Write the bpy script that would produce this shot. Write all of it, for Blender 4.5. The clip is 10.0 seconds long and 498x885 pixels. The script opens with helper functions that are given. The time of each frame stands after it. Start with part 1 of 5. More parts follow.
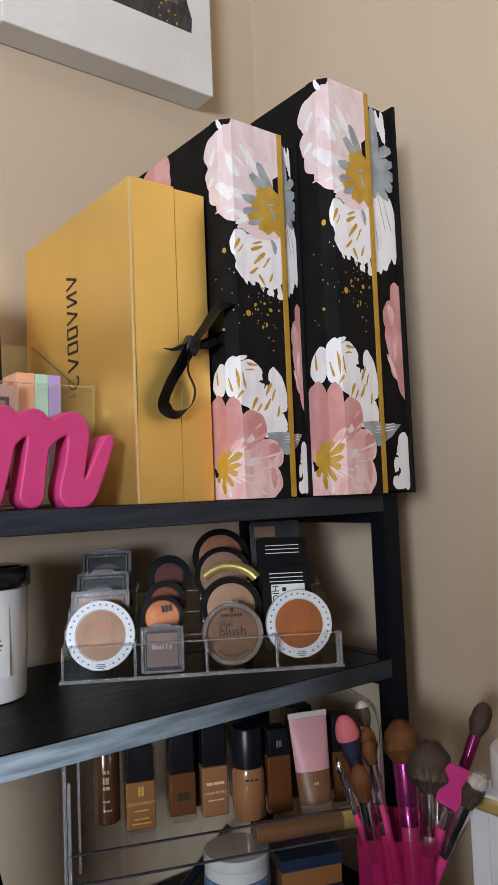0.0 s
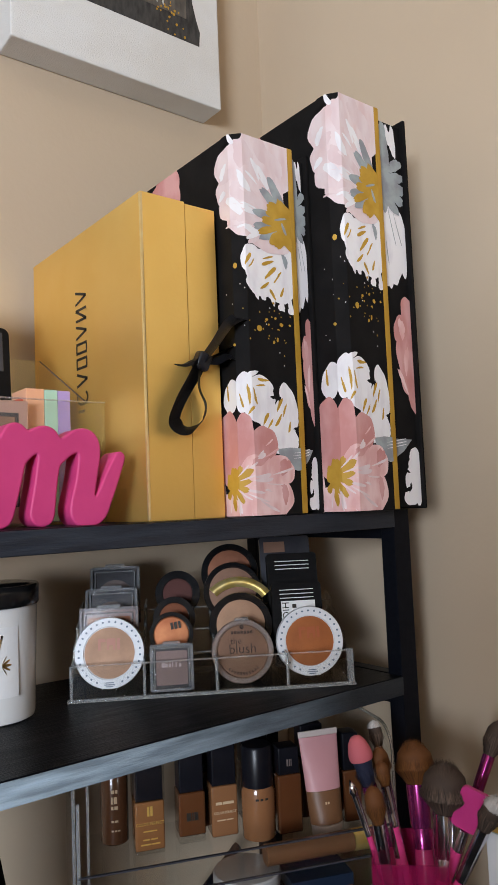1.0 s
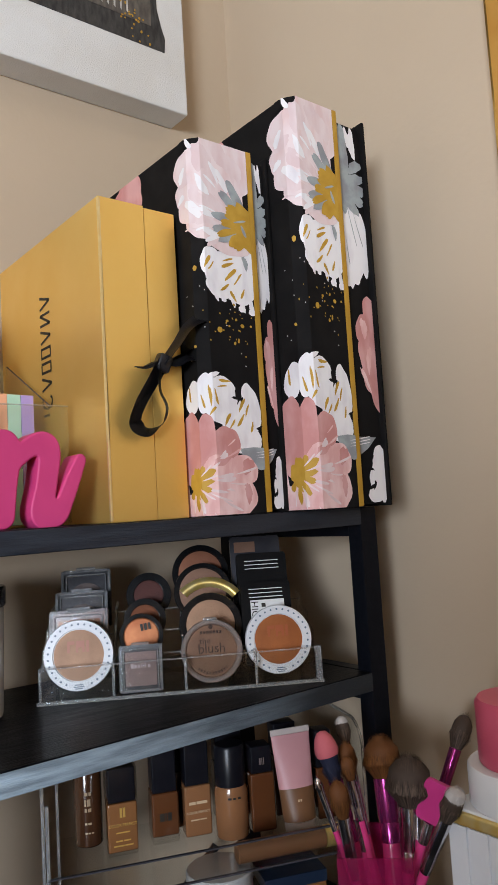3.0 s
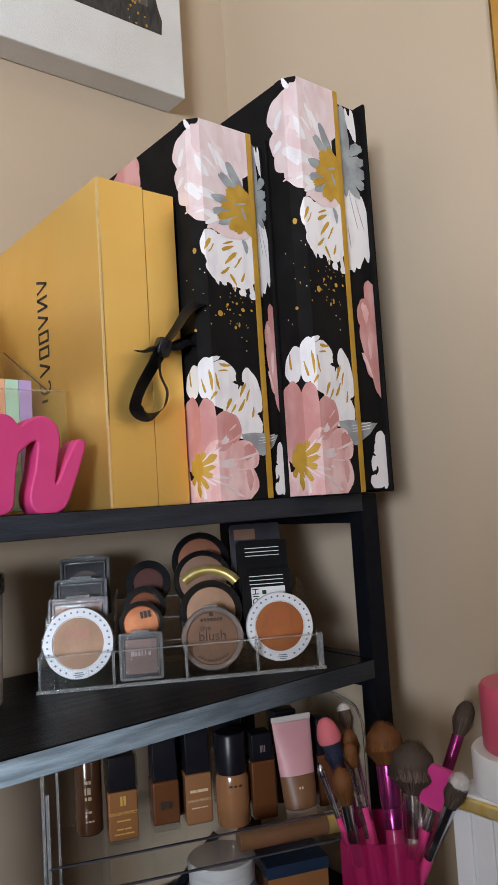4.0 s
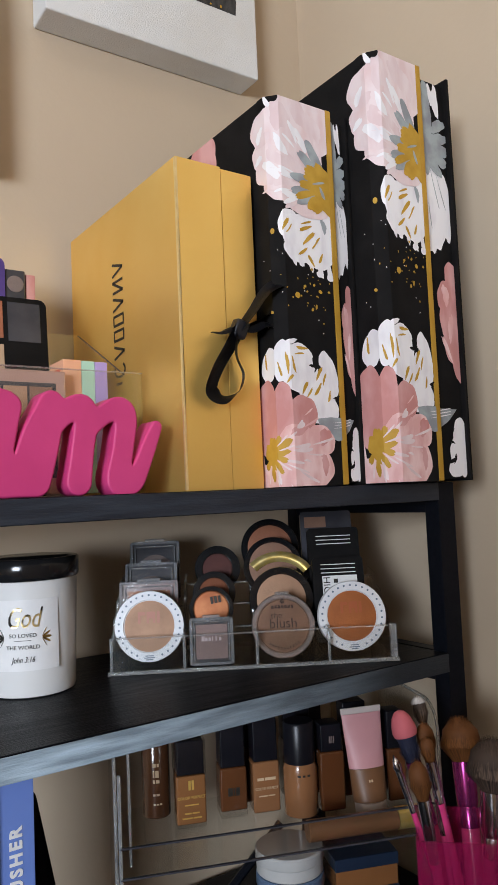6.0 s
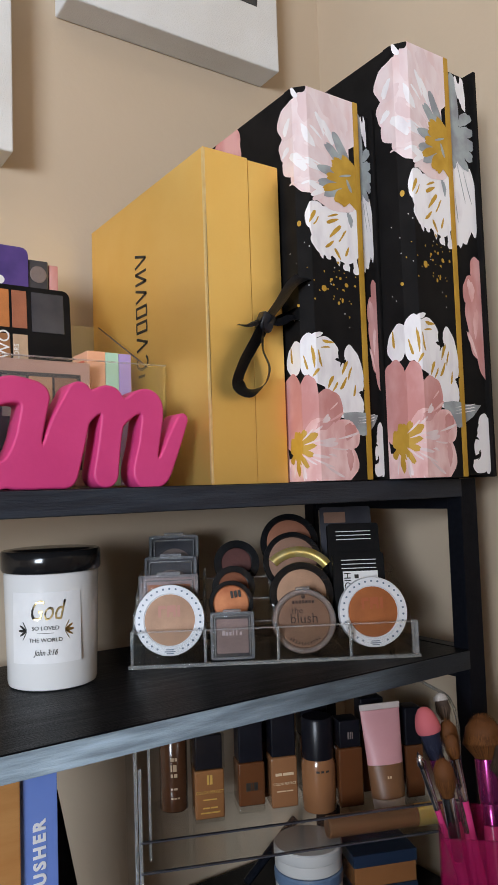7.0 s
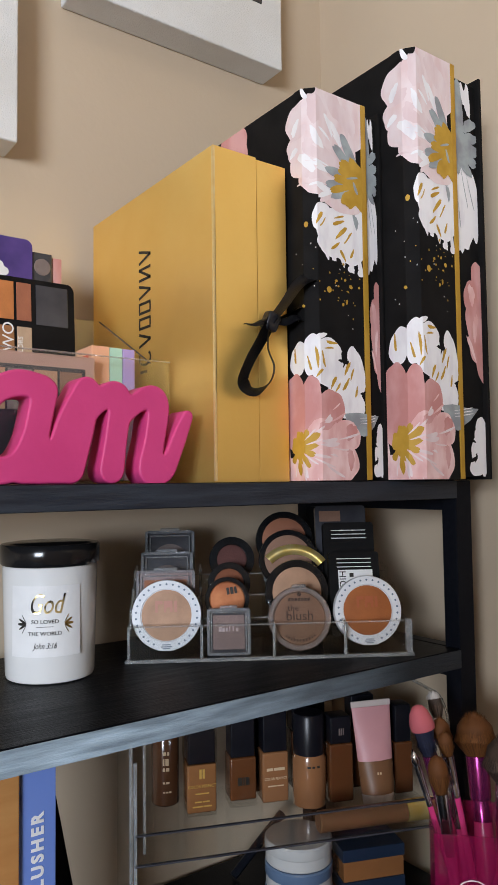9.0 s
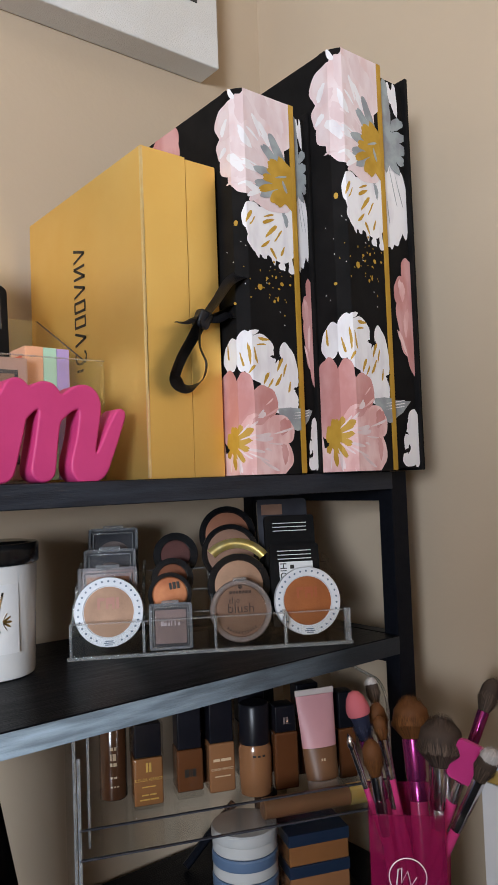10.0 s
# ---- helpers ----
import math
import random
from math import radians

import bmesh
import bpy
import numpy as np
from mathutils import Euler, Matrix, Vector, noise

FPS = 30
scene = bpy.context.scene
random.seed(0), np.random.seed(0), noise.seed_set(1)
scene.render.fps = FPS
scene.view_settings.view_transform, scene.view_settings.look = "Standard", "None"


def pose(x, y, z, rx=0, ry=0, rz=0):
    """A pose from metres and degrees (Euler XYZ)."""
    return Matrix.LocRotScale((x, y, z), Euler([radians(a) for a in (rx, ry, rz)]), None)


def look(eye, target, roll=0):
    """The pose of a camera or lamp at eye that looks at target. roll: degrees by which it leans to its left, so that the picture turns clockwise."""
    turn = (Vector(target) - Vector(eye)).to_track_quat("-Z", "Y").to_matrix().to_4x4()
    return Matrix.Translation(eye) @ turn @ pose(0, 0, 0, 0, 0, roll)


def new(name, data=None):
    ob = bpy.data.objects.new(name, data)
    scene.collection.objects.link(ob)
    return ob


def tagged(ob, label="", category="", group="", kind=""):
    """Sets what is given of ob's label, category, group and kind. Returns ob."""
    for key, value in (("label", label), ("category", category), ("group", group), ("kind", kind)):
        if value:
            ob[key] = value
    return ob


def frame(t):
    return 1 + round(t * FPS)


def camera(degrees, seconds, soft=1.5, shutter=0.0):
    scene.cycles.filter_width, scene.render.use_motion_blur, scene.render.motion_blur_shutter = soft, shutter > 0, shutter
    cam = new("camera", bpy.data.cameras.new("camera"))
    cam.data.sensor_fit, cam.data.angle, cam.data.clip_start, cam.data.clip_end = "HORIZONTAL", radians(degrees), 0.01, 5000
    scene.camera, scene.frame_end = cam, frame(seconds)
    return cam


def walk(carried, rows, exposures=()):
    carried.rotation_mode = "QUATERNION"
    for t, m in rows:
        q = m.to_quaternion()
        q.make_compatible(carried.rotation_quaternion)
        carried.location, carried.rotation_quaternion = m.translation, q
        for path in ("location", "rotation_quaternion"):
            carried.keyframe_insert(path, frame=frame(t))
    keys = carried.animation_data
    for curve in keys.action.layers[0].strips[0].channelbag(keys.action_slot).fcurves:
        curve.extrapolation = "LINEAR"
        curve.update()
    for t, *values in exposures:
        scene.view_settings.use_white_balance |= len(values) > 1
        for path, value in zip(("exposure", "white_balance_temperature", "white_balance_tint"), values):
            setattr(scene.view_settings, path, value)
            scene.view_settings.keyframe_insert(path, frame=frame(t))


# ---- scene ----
cam = camera(37.3, 10.0, soft=0.9)
METRES, EYE, TILT, LEAN, TURN = 0.127, 1.094, 0.0, 0.0, -37.6
PATH = [
    (0, (-0.022, -0.016, 1.154), (1.203, 1.558, 1.294), -2.3),
    (0.5, (-0.018, -0.012, 1.159), (1.235, 1.539, 1.309), -1.4),
    (1, (-0.025, -0.008, 1.161), (1.197, 1.567, 1.323), -2.3),
    (1.5, (-0.023, -0.014, 1.159), (1.195, 1.564, 1.327), -2.5),
    (2, (-0.014, -0.019, 1.156), (1.22, 1.546, 1.319), -3.1),
    (2.5, (-0.005, -0.025, 1.153), (1.255, 1.52, 1.308), -3.5),
    (2.7, (-0.009, -0.027, 1.156), (1.225, 1.537, 1.333), -3.4),
    (4, (-0.009, -0.018, 1.151), (1.239, 1.538, 1.303), -3.6),
    (4.5, (-0.015, -0.007, 1.15), (1.15, 1.612, 1.296), -3.6),
    (5, (-0.01, -0.004, 1.146), (1.143, 1.624, 1.284), -3.2),
    (6.5, (-0.022, 0.006, 1.147), (1.097, 1.658, 1.283), -2.2),
    (7, (-0.028, 0.013, 1.146), (1.096, 1.662, 1.273), -1.9),
    (7.5, (-0.031, 0.014, 1.144), (1.102, 1.658, 1.257), -1.8),
    (8, (-0.045, 0.018, 1.151), (1.088, 1.662, 1.263), -0.8),
    (8.5, (-0.046, 0.018, 1.15), (1.117, 1.641, 1.263), -0.6),
    (9, (-0.045, 0.02, 1.149), (1.126, 1.637, 1.26), -0.7),
    (9.5, (-0.046, 0.014, 1.149), (1.126, 1.63, 1.27), -1.1),
    (10, (-0.031, -0.002, 1.148), (1.213, 1.561, 1.245), -2.1),
]
walk(cam, [(t, look(eye, target, roll)) for t, eye, target, roll in PATH])

# ---- world and light ----
world = bpy.data.worlds.new("world")
scene.world = world
world.use_nodes = True
wn = world.node_tree.nodes
sky = wn.new("ShaderNodeTexSky")
sky.sky_type = "NISHITA"
sky.sun_disc = False
sky.sun_elevation = radians(40)
sky.sun_rotation = radians(200)
wn["Background"].inputs[1].default_value = 0.08
world.node_tree.links.new(sky.outputs[0], wn["Background"].inputs[0])


def area_lamp(name, m, sx, sy, power, color):
    data = bpy.data.lights.new(name, "AREA")
    data.shape, data.size, data.size_y, data.energy, data.color = "RECTANGLE", sx, sy, power, color
    ob = new(name, data)
    ob.matrix_world = m
    return ob


# daylight in the window's opening, and the room's own ceiling lamp
area_lamp("window_daylight", look((-1.66, -1.10, 1.32), (0.3, 0.50, 1.0)), 0.70, 0.55, 57, (0.785, 0.870, 1.0))
area_lamp("ceiling_lamp_light", look((-0.5, -0.35, 2.33), (-0.5, -0.35, 0)), 0.5, 0.5, 2.3, (1.0, 0.78, 0.52))


# ---- materials ----
def mat(name, color, rough=0.5, metal=0.0, color2=None, scale=30.0, stretch=(1, 1, 1), bump=0.0, bump_scale=None,
        contrast=(0.35, 0.65), coat=0.0, transmission=0.0, ior=1.45, sss=0.0, detail=4.0, rough2=None, spec=0.5):
    """A procedural surface: two colours mixed by stretched noise, gloss that wavers, and a fine relief."""
    m = bpy.data.materials.new(name)
    m.use_nodes = True
    nt, n = m.node_tree, m.node_tree.nodes
    b = n["Principled BSDF"]
    b.inputs["Base Color"].default_value = (*color, 1)
    b.inputs["Roughness"].default_value = rough
    b.inputs["Metallic"].default_value = metal
    b.inputs["Specular IOR Level"].default_value = spec
    b.inputs["IOR"].default_value = ior
    b.inputs["Transmission Weight"].default_value = transmission
    b.inputs["Coat Weight"].default_value = coat
    b.inputs["Subsurface Weight"].default_value = sss
    if sss:
        b.inputs["Subsurface Radius"].default_value = (0.006, 0.004, 0.003)
    tc = n.new("ShaderNodeTexCoord")
    mp = n.new("ShaderNodeMapping")
    mp.inputs["Scale"].default_value = stretch
    nt.links.new(tc.outputs["Object"], mp.inputs[0])
    nz = n.new("ShaderNodeTexNoise")
    nz.inputs["Scale"].default_value = scale
    nz.inputs["Detail"].default_value = detail
    nt.links.new(mp.outputs[0], nz.inputs[0])
    if color2:
        mr = n.new("ShaderNodeMapRange")
        mr.inputs[1].default_value, mr.inputs[2].default_value = contrast
        nt.links.new(nz.outputs[0], mr.inputs[0])
        mix = n.new("ShaderNodeMix")
        mix.data_type = "RGBA"
        mix.inputs[6].default_value, mix.inputs[7].default_value = (*color, 1), (*color2, 1)
        nt.links.new(mr.outputs[0], mix.inputs[0])
        nt.links.new(mix.outputs[2], b.inputs["Base Color"])
    if rough2 is not None:
        mr = n.new("ShaderNodeMapRange")
        mr.inputs[1].default_value, mr.inputs[2].default_value = 0.3, 0.7
        mr.inputs[3].default_value, mr.inputs[4].default_value = rough, rough2
        nt.links.new(nz.outputs[0], mr.inputs[0])
        nt.links.new(mr.outputs[0], b.inputs["Roughness"])
    if bump:
        nb = n.new("ShaderNodeTexNoise")
        nb.inputs["Scale"].default_value = bump_scale or scale * 6
        nb.inputs["Detail"].default_value = 5
        nt.links.new(mp.outputs[0], nb.inputs[0])
        bp = n.new("ShaderNodeBump")
        bp.inputs["Strength"].default_value = bump
        bp.inputs["Distance"].default_value = 0.002
        nt.links.new(nb.outputs[0], bp.inputs["Height"])
        nt.links.new(bp.outputs[0], b.inputs["Normal"])
    return m


WALL = mat("wall_paint", (0.590, 0.472, 0.344), 0.75, color2=(0.550, 0.437, 0.315), scale=3, bump=0.12, bump_scale=140)
CEIL = mat("ceiling_paint", (0.75, 0.72, 0.66), 0.8, bump=0.1, scale=60)
FLOOR = mat("floor_wood", (0.22, 0.14, 0.08), 0.45, color2=(0.14, 0.085, 0.05), scale=8, stretch=(1, 8, 1), bump=0.1)
WHITE_TRIM = mat("white_trim_paint", (0.78, 0.77, 0.74), 0.45, color2=(0.72, 0.71, 0.68), scale=20)
BLACK_WOOD = mat("black_stained_wood", (0.0028, 0.0034, 0.0050), 0.34, color2=(0.0065, 0.0070, 0.0095), scale=14, stretch=(1, 14, 14),
                 bump=0.22, bump_scale=60, rough2=0.46, spec=0.09)
EDGE_SHEEN = mat("pale_sheen_edge_band", (0.11, 0.15, 0.19), 0.34, color2=(0.27, 0.33, 0.385), scale=20, stretch=(1, 1, 9), contrast=(0.36, 0.70),
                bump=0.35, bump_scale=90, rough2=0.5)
# window sheen painted into the middle edge's scuffed colour, fading towards the corner
nt = EDGE_SHEEN.node_tree
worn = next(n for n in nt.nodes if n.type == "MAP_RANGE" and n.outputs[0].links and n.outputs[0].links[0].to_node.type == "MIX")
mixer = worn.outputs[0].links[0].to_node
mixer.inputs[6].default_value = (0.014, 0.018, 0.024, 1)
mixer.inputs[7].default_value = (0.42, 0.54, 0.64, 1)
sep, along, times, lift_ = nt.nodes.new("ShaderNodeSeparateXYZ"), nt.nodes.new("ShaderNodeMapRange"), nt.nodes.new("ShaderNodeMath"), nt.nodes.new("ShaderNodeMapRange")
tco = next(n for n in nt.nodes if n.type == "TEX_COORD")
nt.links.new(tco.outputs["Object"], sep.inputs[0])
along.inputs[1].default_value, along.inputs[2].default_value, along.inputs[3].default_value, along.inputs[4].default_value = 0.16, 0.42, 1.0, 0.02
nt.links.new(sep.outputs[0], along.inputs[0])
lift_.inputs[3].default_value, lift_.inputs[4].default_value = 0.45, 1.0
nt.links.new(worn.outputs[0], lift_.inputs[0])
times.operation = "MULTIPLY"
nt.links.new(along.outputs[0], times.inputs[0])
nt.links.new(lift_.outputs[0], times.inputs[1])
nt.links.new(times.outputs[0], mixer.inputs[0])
# blue-black copy for the top edge, without the painted sheen
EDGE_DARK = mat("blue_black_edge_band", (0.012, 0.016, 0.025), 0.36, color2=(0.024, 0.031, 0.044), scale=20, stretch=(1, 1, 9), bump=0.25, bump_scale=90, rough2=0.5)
BLACK_METAL = mat("black_powder_coat", (0.0045, 0.0055, 0.009), 0.42, color2=(0.007, 0.008, 0.012), scale=200, bump=0.08, bump_scale=900, spec=0.12)
CANVAS = mat("white_canvas", (0.77, 0.775, 0.77), 0.85, color2=(0.70, 0.685, 0.655), scale=9, bump=0.35, bump_scale=700)
PAINT_BLACK = mat("black_canvas_paint", (0.02, 0.02, 0.022), 0.6, color2=(0.06, 0.058, 0.055), scale=60, stretch=(3, 1, 1), bump=0.3)
PAINT_GREY = mat("grey_brown_canvas_paint", (0.15, 0.13, 0.11), 0.65, color2=(0.07, 0.063, 0.056), scale=50, stretch=(3, 1, 1), bump=0.3)
PAINT_LIGHT = mat("pale_grey_canvas_paint", (0.6, 0.59, 0.57), 0.65, color2=(0.4, 0.39, 0.38), scale=70)
GOLD_PAPER = mat("gold_foil_card", (0.97, 0.66, 0.20), 0.38, 0.80, color2=(0.94, 0.61, 0.165), scale=10, bump=0.05, bump_scale=260, rough2=0.54)
GOLD_EDGE = mat("pale_gold_edge", (0.95, 0.76, 0.38), 0.3, 0.8, color2=(0.9, 0.66, 0.28), scale=120)
GOLD = mat("polished_gold", (0.90, 0.60, 0.20), 0.18, 1.0, color2=(0.8, 0.5, 0.15), scale=40)
GOLD_FOIL = mat("bright_gold_foil", (0.95, 0.66, 0.16), 0.3, 0.75, color2=(0.98, 0.78, 0.34), scale=90, rough2=0.4)
GOLD_BAND = mat("gold_elastic_strip", (0.56, 0.33, 0.045), 0.42, 0.35, color2=(0.48, 0.27, 0.03), scale=40, bump=0.1, bump_scale=900)
BLACK_CARD = mat("black_coated_card", (0.009, 0.0085, 0.0085), 0.66, color2=(0.013, 0.012, 0.012), scale=40, bump=0.05, bump_scale=500, spec=0.06)
RIBBON = mat("black_satin_ribbon", (0.008, 0.008, 0.011), 0.36, color2=(0.014, 0.014, 0.018), scale=60, bump=0.12, bump_scale=1200)
INK = mat("black_print_ink", (0.012, 0.011, 0.01), 0.5, color2=(0.03, 0.022, 0.012), scale=200)
PETAL_BLUSH = mat("blush_petal_print", (0.79, 0.67, 0.68), 0.55, color2=(0.72, 0.54, 0.54), scale=46, stretch=(1.6, 1, 0.55), contrast=(0.42, 0.66), spec=0.16)
PETAL_MIST = mat("misty_pink_print", (0.78, 0.66, 0.67), 0.55, color2=(0.70, 0.54, 0.55), scale=60, stretch=(1.5, 1, 0.5), spec=0.16)
PETAL_WHITE = mat("white_petal_print", (0.84, 0.82, 0.84), 0.55, color2=(0.70, 0.66, 0.70), scale=60, stretch=(1.5, 1, 0.5), contrast=(0.5, 0.75), spec=0.16)
PETAL_ROSE = mat("rose_petal_print", (0.56, 0.25, 0.235), 0.55, color2=(0.66, 0.36, 0.35), scale=40, stretch=(1.6, 1, 0.7), contrast=(0.4, 0.62), spec=0.16)
PETAL_PINK = mat("pink_petal_print", (0.70, 0.39, 0.38), 0.55, color2=(0.82, 0.58, 0.57), scale=55, stretch=(1.6, 1, 0.6), contrast=(0.4, 0.62), spec=0.16)
PETAL_GREY = mat("grey_petal_print", (0.36, 0.40, 0.41), 0.55, color2=(0.27, 0.28, 0.30), scale=60, contrast=(0.4, 0.6), spec=0.16)
PETAL_GOLD = mat("gold_petal_print", (0.55, 0.33, 0.05), 0.55, 0.0, color2=(0.44, 0.25, 0.03), scale=70, spec=0.2)
PINK_WOOD = mat("magenta_painted_wood", (0.62, 0.052, 0.20), 0.5, color2=(0.57, 0.042, 0.178), scale=25, bump=0.06, bump_scale=300)
WHITE_GLASS = mat("white_ceramic_glass", (0.80, 0.79, 0.77), 0.22, color2=(0.77, 0.76, 0.74), scale=6, coat=0.3)
PAPER = mat("white_label_paper", (0.84, 0.83, 0.82), 0.6, color2=(0.80, 0.79, 0.78), scale=90)
BLACK_GLOSS = mat("black_gloss_plastic", (0.008, 0.008, 0.009), 0.12, color2=(0.012, 0.012, 0.013), scale=30, rough2=0.2)


# ---- mesh helpers ----
def part(name, bm, material, parent=None, label="", smooth=False):
    me = bpy.data.meshes.new(name)
    bm.to_mesh(me)
    bm.free()
    me.materials.append(material)
    if smooth:
        for p in me.polygons:
            p.use_smooth = True
        me.set_sharp_from_angle(angle=radians(38))
    ob = new(name, me)
    ob.parent = parent
    if label:
        ob["label"] = label
    return ob


def thing(name, m, label, category, group="", kind=""):
    ob = new(name)
    ob.empty_display_size = 0.02
    ob.matrix_world = m
    return tagged(ob, label, category, group, kind)


def box(x0, x1, y0, y1, z0, z1, bevel=0.0, seg=2):
    bm = bmesh.new()
    bmesh.ops.create_cube(bm, size=1)
    for v in bm.verts:
        v.co = ((x0 + x1) / 2 + v.co.x * (x1 - x0), (y0 + y1) / 2 + v.co.y * (y1 - y0), (z0 + z1) / 2 + v.co.z * (z1 - z0))
    if bevel:
        bmesh.ops.bevel(bm, geom=bm.edges[:], offset=bevel, segments=seg, profile=0.6, affect="EDGES")
    return bm


def moved(bm, m):
    bmesh.ops.transform(bm, matrix=m, verts=bm.verts[:])
    return bm


def joined(*bms):
    out = bms[0]
    for b in bms[1:]:
        me = bpy.data.meshes.new("join")
        b.to_mesh(me)
        b.free()
        out.from_mesh(me)
        bpy.data.meshes.remove(me)
    return out


def lathe(profile, seg=48):
    """Profile of (radius, height) turned about z; ends on the axis are closed."""
    bm = bmesh.new()
    rings = []
    for r, z in profile:
        if r < 1e-6:
            rings.append([bm.verts.new((0, 0, z))])
        else:
            rings.append([bm.verts.new((r * math.cos(2 * math.pi * i / seg), r * math.sin(2 * math.pi * i / seg), z)) for i in range(seg)])
    for a, b in zip(rings, rings[1:]):
        for i in range(seg):
            j = (i + 1) % seg
            if len(a) == 1 and len(b) == 1:
                continue
            if len(a) == 1:
                bm.faces.new((a[0], b[j], b[i]))
            elif len(b) == 1:
                bm.faces.new((a[i], a[j], b[0]))
            else:
                bm.faces.new((a[i], a[j], b[j], b[i]))
    bmesh.ops.recalc_face_normals(bm, faces=bm.faces[:])
    return bm


def plate(points, thick, bevel=0.0):
    """A flat outline in x and z, facing -y, thick towards +y."""
    bm = bmesh.new()
    vs = [bm.verts.new((x, 0, z)) for x, z in points]
    bm.faces.new(vs)
    bmesh.ops.recalc_face_normals(bm, faces=bm.faces[:])
    got = bmesh.ops.extrude_face_region(bm, geom=bm.faces[:])
    bmesh.ops.translate(bm, vec=(0, thick, 0), verts=[g for g in got["geom"] if isinstance(g, bmesh.types.BMVert)])
    bmesh.ops.triangulate(bm, faces=[f for f in bm.faces if len(f.verts) > 4])
    bmesh.ops.recalc_face_normals(bm, faces=bm.faces[:])
    return bm


def rounded(w, h, r, n=5, x0=0.0, z0=0.0):
    pts = []
    for cx, cz, a in ((w - r, r, -90), (w - r, h - r, 0), (r, h - r, 90), (r, r, 180)):
        pts += [(x0 + cx + r * math.cos(radians(a + 90 * i / n)), z0 + cz + r * math.sin(radians(a + 90 * i / n))) for i in range(n + 1)]
    return pts


def tube(path, radius, seg=10, flat=1.0, caps=True):
    """A rod along a path of points; radius may be a list."""
    bm = bmesh.new()
    path = [Vector(p) for p in path]
    rad = radius if isinstance(radius, (list, tuple)) else [radius] * len(path)
    rings, up = [], Vector((0, 0, 1))
    for i, p in enumerate(path):
        d = (path[min(i + 1, len(path) - 1)] - path[max(i - 1, 0)]).normalized()
        side = d.cross(up)
        if side.length < 0.05:
            side = d.cross(Vector((1, 0, 0)))
        side.normalize()
        nrm = side.cross(d)
        rings.append([bm.verts.new(p + rad[i] * (side * math.cos(2 * math.pi * k / seg) + flat * nrm * math.sin(2 * math.pi * k / seg))) for k in range(seg)])
    for a, b in zip(rings, rings[1:]):
        for k in range(seg):
            bm.faces.new((a[k], a[(k + 1) % seg], b[(k + 1) % seg], b[k]))
    if caps:
        bm.faces.new(rings[0])
        bm.faces.new(rings[-1])
    bmesh.ops.recalc_face_normals(bm, faces=bm.faces[:])
    return bm


def lettering(name, text, size, material, parent, m, thick=0.0002, align="CENTER", label="", shear=0.0, squeeze=1.0, heavy=0.0, spacing=1.0):
    """Flat letters in the x-z plane of m, facing its -y."""
    cu = bpy.data.curves.new(name, "FONT")
    cu.body, cu.size, cu.align_x, cu.extrude, cu.shear, cu.resolution_u, cu.offset, cu.space_character = text, size, align, thick, shear, 3, heavy, spacing
    tmp = bpy.data.objects.new(name, cu)
    me = bpy.data.meshes.new_from_object(tmp)
    bpy.data.objects.remove(tmp)
    me.transform(m @ pose(0, 0, 0, 90, 0, 0) @ Matrix.Diagonal((squeeze, 1, 1, 1)))
    me.materials.append(material)
    ob = new(name, me)
    ob.parent = parent
    if label:
        ob["label"] = label
    return ob


def bars(name, widths, height, gap, material, parent, m, label=""):
    """Plain bars in a row for writing that is not spelled out."""
    bm, x = None, 0.0
    total = sum(widths) + gap * (len(widths) - 1)
    for w in widths:
        b = box(x - total / 2, x + w - total / 2, -0.0002, 0.0002, -height / 2, height / 2)
        bm = joined(bm, b) if bm else b
        x += w + gap
    return part(name, moved(bm, m), material, parent, label)


# ---- the room ----
TOP, MID, DESK = 1.15, 1.003, 0.75
WALL_Y, WALL_X = 0.699, 0.566


def structure(name, bm, material, label, category):
    return tagged(part(name, bm, material), label, category, kind="structure")


structure("floor", box(-1.85, 0.72, -2.5, 0.85, -0.12, 0), FLOOR, "dark brown wooden floor of the room", "floor")
structure("ceiling", box(-1.85, 0.72, -2.5, 0.85, 2.4, 2.52), CEIL, "plain off-white painted ceiling", "ceiling")
structure("wall_back", box(-1.85, 0.72, WALL_Y, 0.85, 0, 2.4), WALL, "beige painted wall behind the shelf", "wall")
structure("wall_right", box(WALL_X, 0.72, -2.35, WALL_Y, 0, 2.4), WALL, "beige painted wall meeting the room's corner", "wall")
structure("wall_front", box(-1.85, 0.72, -2.5, -2.35, 0, 2.4), WALL, "plain beige wall closing the room", "wall")
bm = box(-1.85, -1.70, -2.35, -1.60, 0, 2.4)
bm = joined(bm, box(-1.85, -1.70, -0.60, WALL_Y, 0, 2.4), box(-1.85, -1.70, -1.60, -0.60, 0, 0.92), box(-1.85, -1.70, -1.60, -0.60, 1.77, 2.4))
structure("wall_left", bm, WALL, "beige wall with the daylight window", "wall")
# added blocker out of view: keeps window light off the lower right
structure("shade_wall", box(-0.38, WALL_X, -0.28, -0.20, 0, 1.25), WALL, "added unseen half-height wall shading the lower right", "wall")
win = tagged(thing("window_1", pose(-1.775, -1.10, 0.92), "white framed window letting daylight in", "window"), kind="structure")
for x0, x1, z0, z1 in ((-0.498, 0.498, 0.002, 0.05), (-0.498, 0.498, 0.80, 0.848), (-0.498, -0.45, 0.05, 0.80), (0.45, 0.498, 0.05, 0.80)):
    part("window_frame", box(-0.03, 0.03, x0, x1, z0, z1, 0.004), WHITE_TRIM, win)


